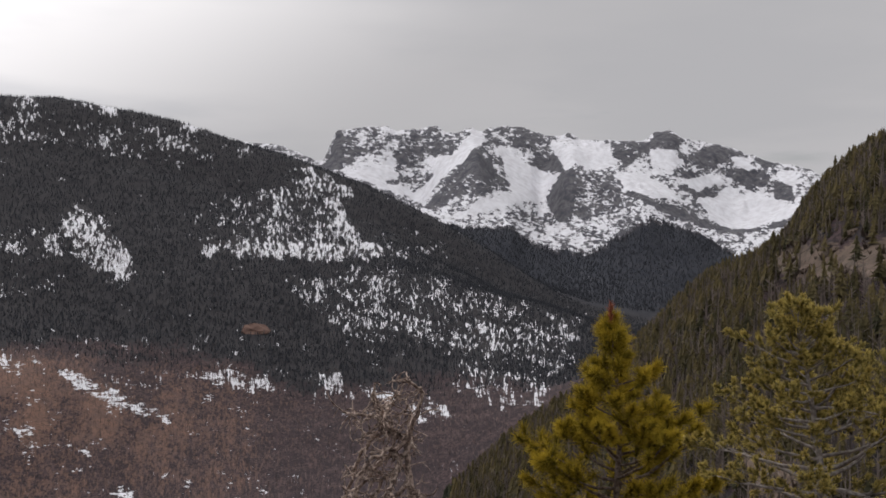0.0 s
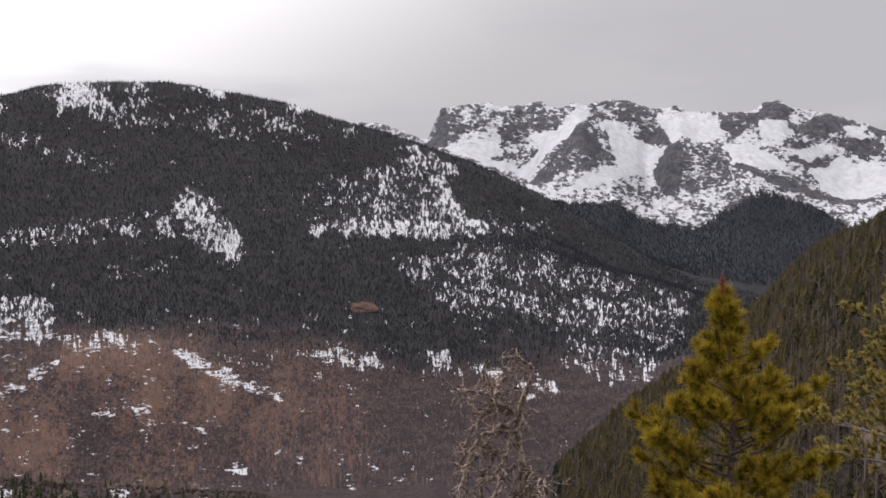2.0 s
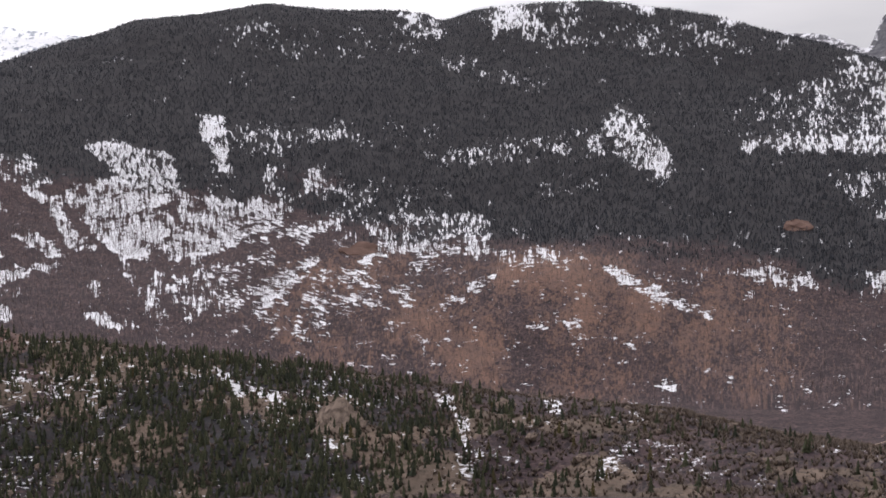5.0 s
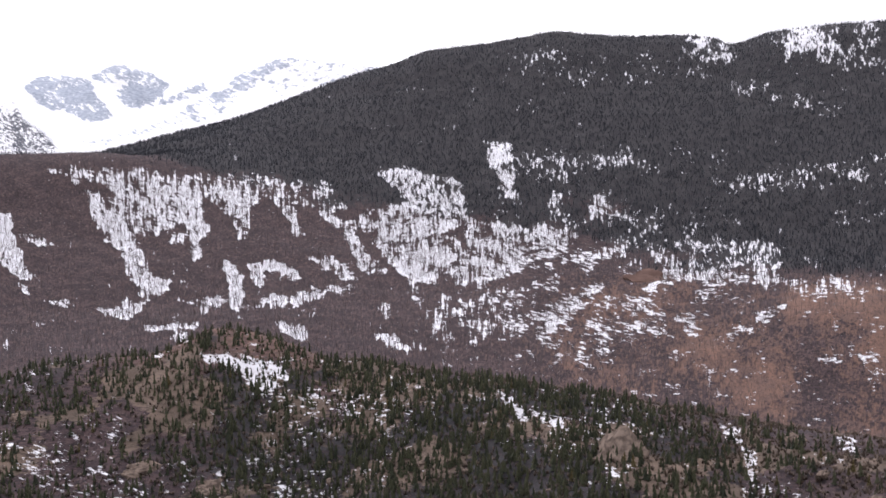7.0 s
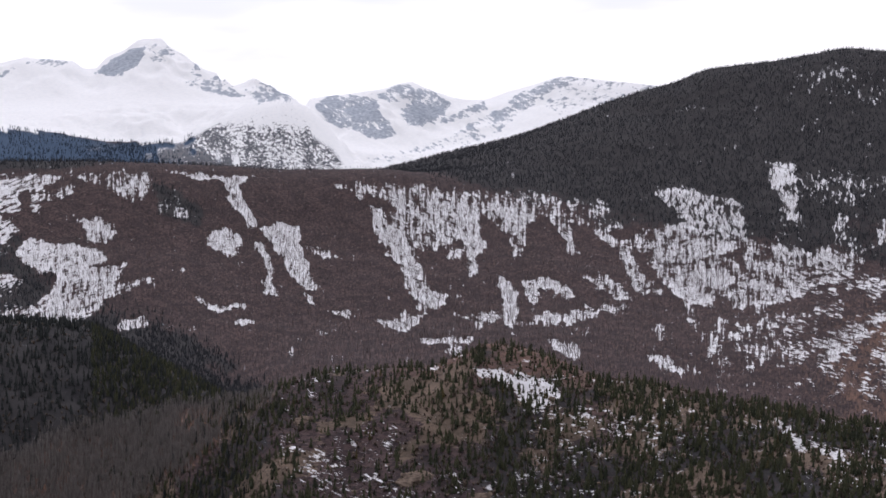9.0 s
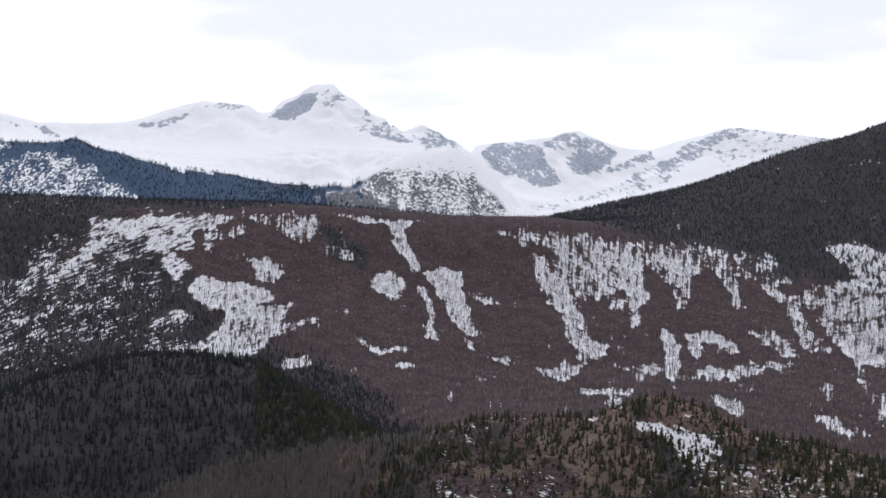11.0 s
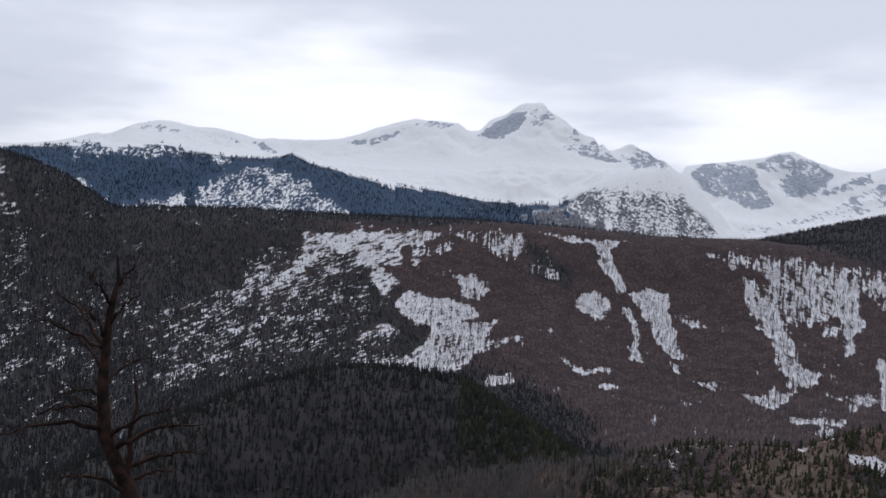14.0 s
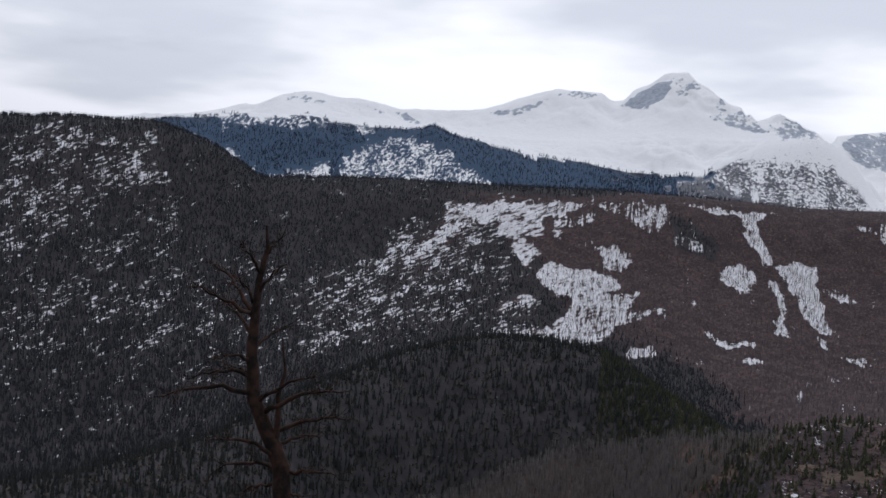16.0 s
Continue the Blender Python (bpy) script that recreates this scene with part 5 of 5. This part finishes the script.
def pine(name, trunk_path, radius, limbs, reach, twigs, needle, bark, leaf, label, seed, lift=0.5, count=30, low=0.0, start_up=0.15):
    """A pine: trunk, limbs that each carry twigs, and needles on every limb."""
    rnd = random.Random(seed)
    base = trunk_path[0]
    tree = root(name, (0, 0, 0), label)
    tree.location = (0, 0, 0)
    w = Wood()
    w.stem(trunk_path, radius, 0.012, 8, 0.8)
    w.part("trunk", bark, tree)
    top = trunk_path[-1]
    total = top.z - base.z
    for i in range(limbs):
        t = low + (0.985 - low) * (i + rnd.random()) / limbs
        start = along(trunk_path, t)
        depth = top.z - start.z
        a = i * 2.4 + rnd.uniform(-0.5, 0.5)
        length = reach(depth, a) * rnd.uniform(0.75, 1.15)
        up = start_up + 0.9 * max(0, 1 - depth / 1.2)
        path = wander(start, Vector((math.cos(a), math.sin(a), up)), length, 7, lift, 0.09, rnd)
        w = Wood()
        w.stem(path, 0.010 + 0.016 * length, 0.004, 5)
        tufts = [(path[-1], (path[-1] - path[-2]).normalized())]
        for k in range(int(twigs * (0.4 + length))):
            s = rnd.uniform(0.25, 1.0)
            o = along(path, s)
            ahead = (path[-1] - path[0]).normalized()
            side = Vector((rnd.gauss(0, 1), rnd.gauss(0, 1), rnd.gauss(0.25, 0.6)))
            tw = wander(o, ahead * 0.7 + side * 0.6, 0.16 + 0.30 * length * (1.1 - s) * rnd.uniform(0.6, 1.3), 4, 0.5, 0.1, rnd)
            w.stem(tw, 0.006, 0.003, 4)
            tufts.append((tw[-1], (tw[-1] - tw[-2]).normalized()))
            if k % 3 == 0:
                tufts.append((tw[2], (tw[-1] - tw[-2]).normalized()))
        limb = w.part("limb", bark, tree)
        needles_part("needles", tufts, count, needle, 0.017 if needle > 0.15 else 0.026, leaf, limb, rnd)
    tip = [(top + Vector((0, 0, 0.36 - 0.07 * k)), Vector((0, 0, 1))) for k in range(5)]
    return tree, tip, rnd


# the yellow-green pine
foot = sight(-7.7, 0, 26)
foot.z = ground_at(-7.7, 26) - 0.15
crown = sight(-7.25, -3.0, 26)
trunk = [foot.lerp(crown, k / 12) + Vector((0.06 * math.sin(k * 0.9), 0.05 * math.cos(k * 1.3), 0)) for k in range(13)]
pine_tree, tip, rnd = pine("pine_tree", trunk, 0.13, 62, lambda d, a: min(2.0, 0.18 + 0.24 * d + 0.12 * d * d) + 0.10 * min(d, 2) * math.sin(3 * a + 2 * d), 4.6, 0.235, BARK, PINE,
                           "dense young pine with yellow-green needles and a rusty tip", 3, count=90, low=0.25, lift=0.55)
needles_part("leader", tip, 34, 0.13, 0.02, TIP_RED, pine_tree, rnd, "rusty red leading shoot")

# the thinner olive pine with a pale forked trunk
foot = sight(-15.7, 0, 22)
foot.z = ground_at(-15.7, 22) - 0.15
bends = [foot, sight(-15.75, -10.5, 22), sight(-15.6, -8.4, 22), sight(-15.35, -6.6, 22), sight(-15.1, -5.0, 21.9), sight(-14.9, -3.9, 21.9), sight(-14.75, -2.8, 21.9)]
trunk = [along(bends, k / 18) for k in range(19)]
olive_tree, tip, rnd = pine("pine_tree", trunk, 0.085, 60, lambda d, a: 0.40 + 0.55 * min(d, 2.8) + 0.3 * math.sin(2 * a + d), 7, 0.10, PALE_BARK, PINE_OLIVE,
                            "open olive-green pine with a pale forked trunk", 8, lift=0.3, count=46, low=0.16, start_up=0.12)
w = Wood()
w.stem([along(bends, 0.52), sight(-15.9, -6.0, 22.0), sight(-16.6, -4.9, 22.1), sight(-17.0, -4.3, 22.2)], 0.035, 0.008, 6)
fork = w.part("fork", PALE_BARK, olive_tree)
spray = [(sight(-17.0 + rnd.uniform(-1.2, 1.0), -4.6 + rnd.uniform(-1.3, 0.6), 22.2 + rnd.uniform(-0.4, 0.4)), Vector((rnd.gauss(0, 0.5), rnd.gauss(0, 0.5), 0.8)).normalized()) for _ in range(110)]
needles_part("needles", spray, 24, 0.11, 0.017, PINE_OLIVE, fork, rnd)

# the grey dead tree: a short trunk, arching limbs and a tangle of twigs that hangs to one side
rnd = random.Random(21)
foot = sight(1.30, 0, 24)
foot.z = ground_at(1.3, 24) - 0.15
bends = [foot, sight(1.33, -12.4, 24), sight(1.37, -9.9, 24), sight(1.55, -8.05, 24)]
trunk = [along(bends, k / 15) + Vector((rnd.gauss(0, 0.012), rnd.gauss(0, 0.012), 0)) for k in range(16)]
dead_tree = root("dead_tree", (0, 0, 0), "bleached grey dead tree with tangled drooping branches")
w = Wood()
w.stem(trunk, 0.11, 0.05, 8, 0.8)
w.part("trunk", DEAD_GREY, dead_tree)
ARCHES = [((1.55, -8.05), (2.43, -7.41), (2.91, -5.52)), ((1.55, -8.05), (0.97, -6.82), (0.87, -5.79), (2.06, -5.44)),
          ((1.6, -7.9), (2.43, -7.41), (3.31, -8.17), (4.21, -10.4)), ((1.5, -8.4), (2.05, -9.53), (2.27, -10.2), (2.6, -12.2)),
          ((1.37, -9.87), (1.04, -10.54), (1.31, -11.2), (1.6, -12.8)), ((1.37, -9.87), (0.44, -10.53), (0.30, -11.8)),
          ((1.6, -7.9), (2.8, -7.0), (4.06, -6.9)), ((1.55, -8.1), (3.1, -8.6), (4.23, -11.3)), ((1.45, -9.0), (2.6, -9.6), (3.6, -12.4)),
          ((1.5, -8.3), (1.2, -7.5), (1.5, -6.2)), ((2.43, -7.41), (2.3, -6.4), (1.7, -5.9)), ((1.4, -9.6), (2.2, -10.6), (3.0, -13)),
          ((1.5, -8.6), (2.6, -8.7), (3.5, -10.0), (4.1, -12.4)), ((1.35, -11), (2.0, -11.4), (2.4, -13.2)), ((1.35, -10.6), (0.9, -11.4), (0.8, -12.9))]
for arch in ARCHES:
    out = rnd.uniform(-1.0, 1.0)
    knots = [sight(b, el, 24 + out * k / (len(arch) - 1)) for k, (b, el) in enumerate(arch)]
    path = [along(knots, k / 14) + Vector((rnd.gauss(0, 0.03), rnd.gauss(0, 0.03), rnd.gauss(0, 0.03))) * (k > 0) for k in range(15)]
    span = sum((q - r).length for q, r in zip(knots[1:], knots[:-1]))
    w = Wood()
    w.stem(path, 0.052, 0.020, 6)
    for k in range(int(7 + 9 * span)):
        t = rnd.uniform(0.12, 1.0)
        way = Vector((rnd.gauss(-0.35, 0.7), rnd.gauss(0, 0.8), rnd.gauss(-0.1, 0.6)))
        tw = wander(along(path, t), way, rnd.uniform(0.2, 0.62), 6, rnd.uniform(-1.8, 0.2), 0.30, rnd)
        w.stem(tw, rnd.uniform(0.015, 0.024), 0.010, 4)
        for _ in range(2):
            fine = wander(along(tw, rnd.uniform(0.2, 1)), Vector((rnd.gauss(-0.2, 1), rnd.gauss(0, 1), rnd.gauss(-0.2, 0.8))), rnd.uniform(0.08, 0.26), 4, -0.5, 0.3, rnd)
            w.stem(fine, 0.010, 0.006, 3)
    w.part("branch", DEAD_GREY, dead_tree)

# the dark snag with long bare limbs
rnd = random.Random(33)
foot = sight(75.2, 0, 25)
foot.z = ground_at(75.2, 25) - 0.15
bends = [foot, sight(75.35, -11.4, 25), sight(75.45, -10.0, 25), sight(76.0, -8.8, 25), sight(76.75, -7.2, 25), sight(76.95, -5.4, 25), sight(76.9, -3.8, 25),
         sight(76.8, -2.2, 25), sight(76.5, -0.9, 25), sight(76.6, 0.1, 25)]
trunk = [along(bends, k / 27) + Vector((rnd.gauss(0, 0.008), rnd.gauss(0, 0.008), 0)) for k in range(28)]
snag = root("dead_tree", (0, 0, 0), "dark dead pine snag with long crooked bare limbs")
w = Wood()
w.stem(trunk, 0.19, 0.02, 9, 1.3)
w.part("trunk", DEAD_DARK, snag)
w = Wood()
w.stem([along(bends, 0.30), sight(75.7, -8.0, 24.9), sight(75.75, -7.0, 24.9), sight(75.5, -6.0, 24.8), sight(75.7, -4.6, 24.8)], 0.07, 0.015, 7)
w.part("second_stem", DEAD_DARK, snag)
SNAG_LIMBS = [(0.46, 80.9, -7.3), (0.50, 79.6, -6.4), (0.66, 78.8, -1.5), (0.655, 79.8, -2.6), (0.60, 78.2, -3.2), (0.40, 72.8, -6.75), (0.34, 72.6, -7.9),
              (0.26, 78.6, -8.9), (0.22, 78.4, -10.2), (0.20, 72.9, -10.4), (0.30, 73.7, -8.6), (0.54, 78.6, -5.6), (0.57, 75.6, -4.2), (0.74, 75.7, -1.5),
              (0.80, 77.7, -0.8), (0.86, 75.9, -0.3), (0.70, 77.9, -2.0), (0.43, 74.2, -6.2), (0.16, 77.3, -11.2), (0.14, 73.9, -11.6), (0.50, 78.0, -5.9)]
for t, b, el in SNAG_LIMBS:
    start, end = along(trunk, t), sight(b, el, 25 + rnd.uniform(-0.9, 0.9))
    span = (end - start).length
    path = [start.lerp(end, k / 9) + Vector((0, 0, 0.10 * span * math.sin(math.pi * k / 9))) + Vector((rnd.gauss(0, 0.018), rnd.gauss(0, 0.018), rnd.gauss(0, 0.025))) * (0 < k) for k in range(10)]
    w = Wood()
    w.stem(path, 0.022 + 0.020 * span, 0.008, 6)
    for k in range(int(8 + 9 * span)):
        s = rnd.uniform(0.2, 1.0)
        tw = wander(along(path, s), (end - start).normalized() * 0.7 + Vector((rnd.gauss(0, 0.7), rnd.gauss(0, 0.7), rnd.gauss(0, 0.6))), rnd.uniform(0.15, 0.55), 5, 0.2, 0.2, rnd)
        w.stem(tw, 0.009, 0.003, 4)
        w.stem(wander(tw[3], Vector((rnd.gauss(0, 1), rnd.gauss(0, 1), rnd.gauss(0, 1))), rnd.uniform(0.08, 0.25), 3, 0.2, 0.2, rnd), 0.006, 0.0025, 3)
    w.part("limb", DEAD_DARK, snag)


# ---- granite outcrops and boulders ----
def stone_mesh(name, seed, rough, flat, material):
    """A weathered block: a rounded lump, split by joints and roughened."""
    bm = bmesh.new()
    bmesh.ops.create_icosphere(bm, subdivisions=4 if rough > 0.3 else 3, radius=1.0)
    off = Vector((seed * 7.3, seed * 3.1, seed * 1.7))
    for v in bm.verts:
        p = Vector([math.copysign(abs(c) ** 0.62, c) for c in v.co]) * 0.85
        big = noise.fractal(p * 0.9 + off, 1.0, 2.0, 3)
        joint = abs(math.sin(5.0 * (p.z + 0.35 * p.x) + 2 * noise.noise(p * 1.3 + off)))
        v.co = p * (1 + rough * big + 0.10 * rough * joint)
        v.co += rough * (0.22 * Vector(noise.noise_vector(p * 2.6 + off)) + 0.10 * Vector(noise.noise_vector(p * 6 + off)))
        v.co.z *= flat
    me = bpy.data.meshes.new(name)
    bm.to_mesh(me)
    bm.free()
    me.materials.append(material)
    return me


def on_slope(b, el, u_lo, u_hi):
    """The place where the land rises through that vertical angle."""
    i = int(np.argmin(np.abs(wrapped - b)))
    ok = (U[:, i] >= u_lo) & (U[:, i] <= u_hi)
    angle = np.degrees(np.arctan2(Z[:, i] - EYE, R[:, i]))
    j = int(np.argmin(np.where(ok, np.abs(angle - el), 99)))
    return Vector(P[j, i])


# bearing, vertical angle, half width, half height, tilt
OUTCROPS = [(28.0, -11.6, 14, 10.0, -32), (48.4, -11.5, 13, 4.5, -10), (45.6, -12.2, 9, 4, 8), (40.2, -7.9, 6, 3, 15), (36.4, -11.8, 8, 4, -15), (53.2, -8.8, 7, 3, -8), (20.5, -10.9, 6, 3, -8)]
slabs = [stone_mesh("rock_outcrop", s, 0.75, 0.8, GRANITE) for s in (1, 2, 3)]


def lying(place, b, tilt, half, tall, thick):
    """A pose that lays a slab against the slope that faces the lookout."""
    return Matrix.Translation(place) @ pose(0, 0, 0, 0, 0, b) @ pose(0, 0, 0, 38, 0, 0) @ pose(0, 0, 0, 0, 0, tilt) @ Matrix.Diagonal((half, tall, thick, 1))


for k, (b, el, half, tall, tilt) in enumerate(OUTCROPS):
    ob = tagged(new("rock_outcrop", slabs[k % 3]), "weathered tan granite outcrop on the wooded knoll", "rock", "granite outcrops")
    ob.matrix_world = lying(on_slope(b, el, 4, 5.2), b, tilt, 0.72 * half, tall * 1.25, 0.22 * half)
ob = tagged(new("rock_outcrop", stone_mesh("rock_dome", 4, 0.6, 0.7, RED_ROCK)), "broad reddish-brown rock dome among snow on the slope", "rock", "granite outcrops")
ob.matrix_world = lying(on_slope(26.7, -4.1, 7.5, 10), 26.7, 10, 26, 17, 7)
ob = tagged(new("rock_outcrop", stone_mesh("rock_ledge", 6, 0.7, 0.8, RED_ROCK)), "small brown rock ledge at the forest's lower edge", "rock", "granite outcrops")
ob.matrix_world = lying(on_slope(8.0, -3.41, 7.5, 10.5), 8.0, -12, 17, 13, 8)
rnd = random.Random(5)
lumps = [stone_mesh("boulder", 10 + s, 0.28, 0.75, GRANITE) for s in range(4)]
for k in range(90):
    hillside = k % 3 == 0
    b, el = (rnd.uniform(-18, -9), None) if hillside else (rnd.uniform(10, 55), rnd.uniform(-13.5, -8))
    if hillside:
        el = rnd.uniform(-8, KNOLL(np.array([b]))[0] - 0.4)
    place = on_slope(b, el, 4, 5.0)
    size = rnd.uniform(0.5, 1.5) if hillside else rnd.uniform(0.7, 2.4)
    ob = tagged(new("boulder", lumps[k % 4]), "rounded tan granite boulder on the hillside" if hillside else "rounded tan granite boulder among the knoll's trees", "rock", "boulders")
    ob.matrix_world = Matrix.Translation(place - Vector((0, 0, 0.1 * size))) @ pose(0, 0, 0, rnd.uniform(-20, 20), rnd.uniform(-20, 20), rnd.uniform(0, 360)) @ Matrix.Diagonal((size, size * rnd.uniform(0.7, 1.3), size, 1))


# ---- single conifers that stand out on the hillside and the knoll ----
def conifer(seed, tiers, spread):
    """One conifer, five metres high: a tapered trunk and a ragged crown."""
    tree = root("conifer_tree", (0, 0, 0), "slender olive-green conifer on the rocky slope", "tree", "conifers")
    w = Wood()
    w.stem([Vector((0.03 * math.sin(k * seed), 0.03 * math.cos(k * seed), 0.5 * k - 0.3)) for k in range(10)], 0.11, 0.02, 6)
    w.part("trunk", BARK, tree)
    tv, tf = cone_tree(tiers, 7, 0.55)
    r = np.random.RandomState(seed)
    verts = tv * np.array([5 * spread, 5 * spread, 5.0]) + r.normal(0, 0.05, tv.shape)
    ob = new("crown", mesh_from("crown", verts, tf, FIR_NEAR, [("tone", np.clip(0.25 + 0.1 * seed + r.normal(0, 0.2, len(verts)), 0, 1))]))
    ob.parent = tree
    return tree


rnd = random.Random(9)
kinds = [conifer(s, 9 + s % 4, 1.1 + 0.25 * (s % 3)) for s in range(1, 6)]
for k in range(130):
    if k % 2:
        b = rnd.uniform(-18.4, -2)
        el = KNOLL(np.array([b]))[0] - (rnd.uniform(0.0, 0.25) if k % 4 == 1 else rnd.uniform(0.3, 6))
        place = on_slope(b, max(el, -10), 4, 5.0)
    else:
        b = rnd.uniform(14, 55)
        place = on_slope(b, KNOLL(np.array([b]))[0] - rnd.uniform(0.1, 4.0), 4, 5.0)
    size = rnd.uniform(0.9, 1.8) if k % 2 else rnd.uniform(0.55, 1.15)
    m = Matrix.Translation(place - Vector((0, 0, 0.15))) @ pose(0, 0, 0, rnd.uniform(-3, 3), rnd.uniform(-3, 3), rnd.uniform(0, 360))
    if k < len(kinds):
        kinds[k].matrix_basis = m
        continue
    ob = copy_thing(kinds[k % len(kinds)], m)
    ob.scale = (size, size, size)
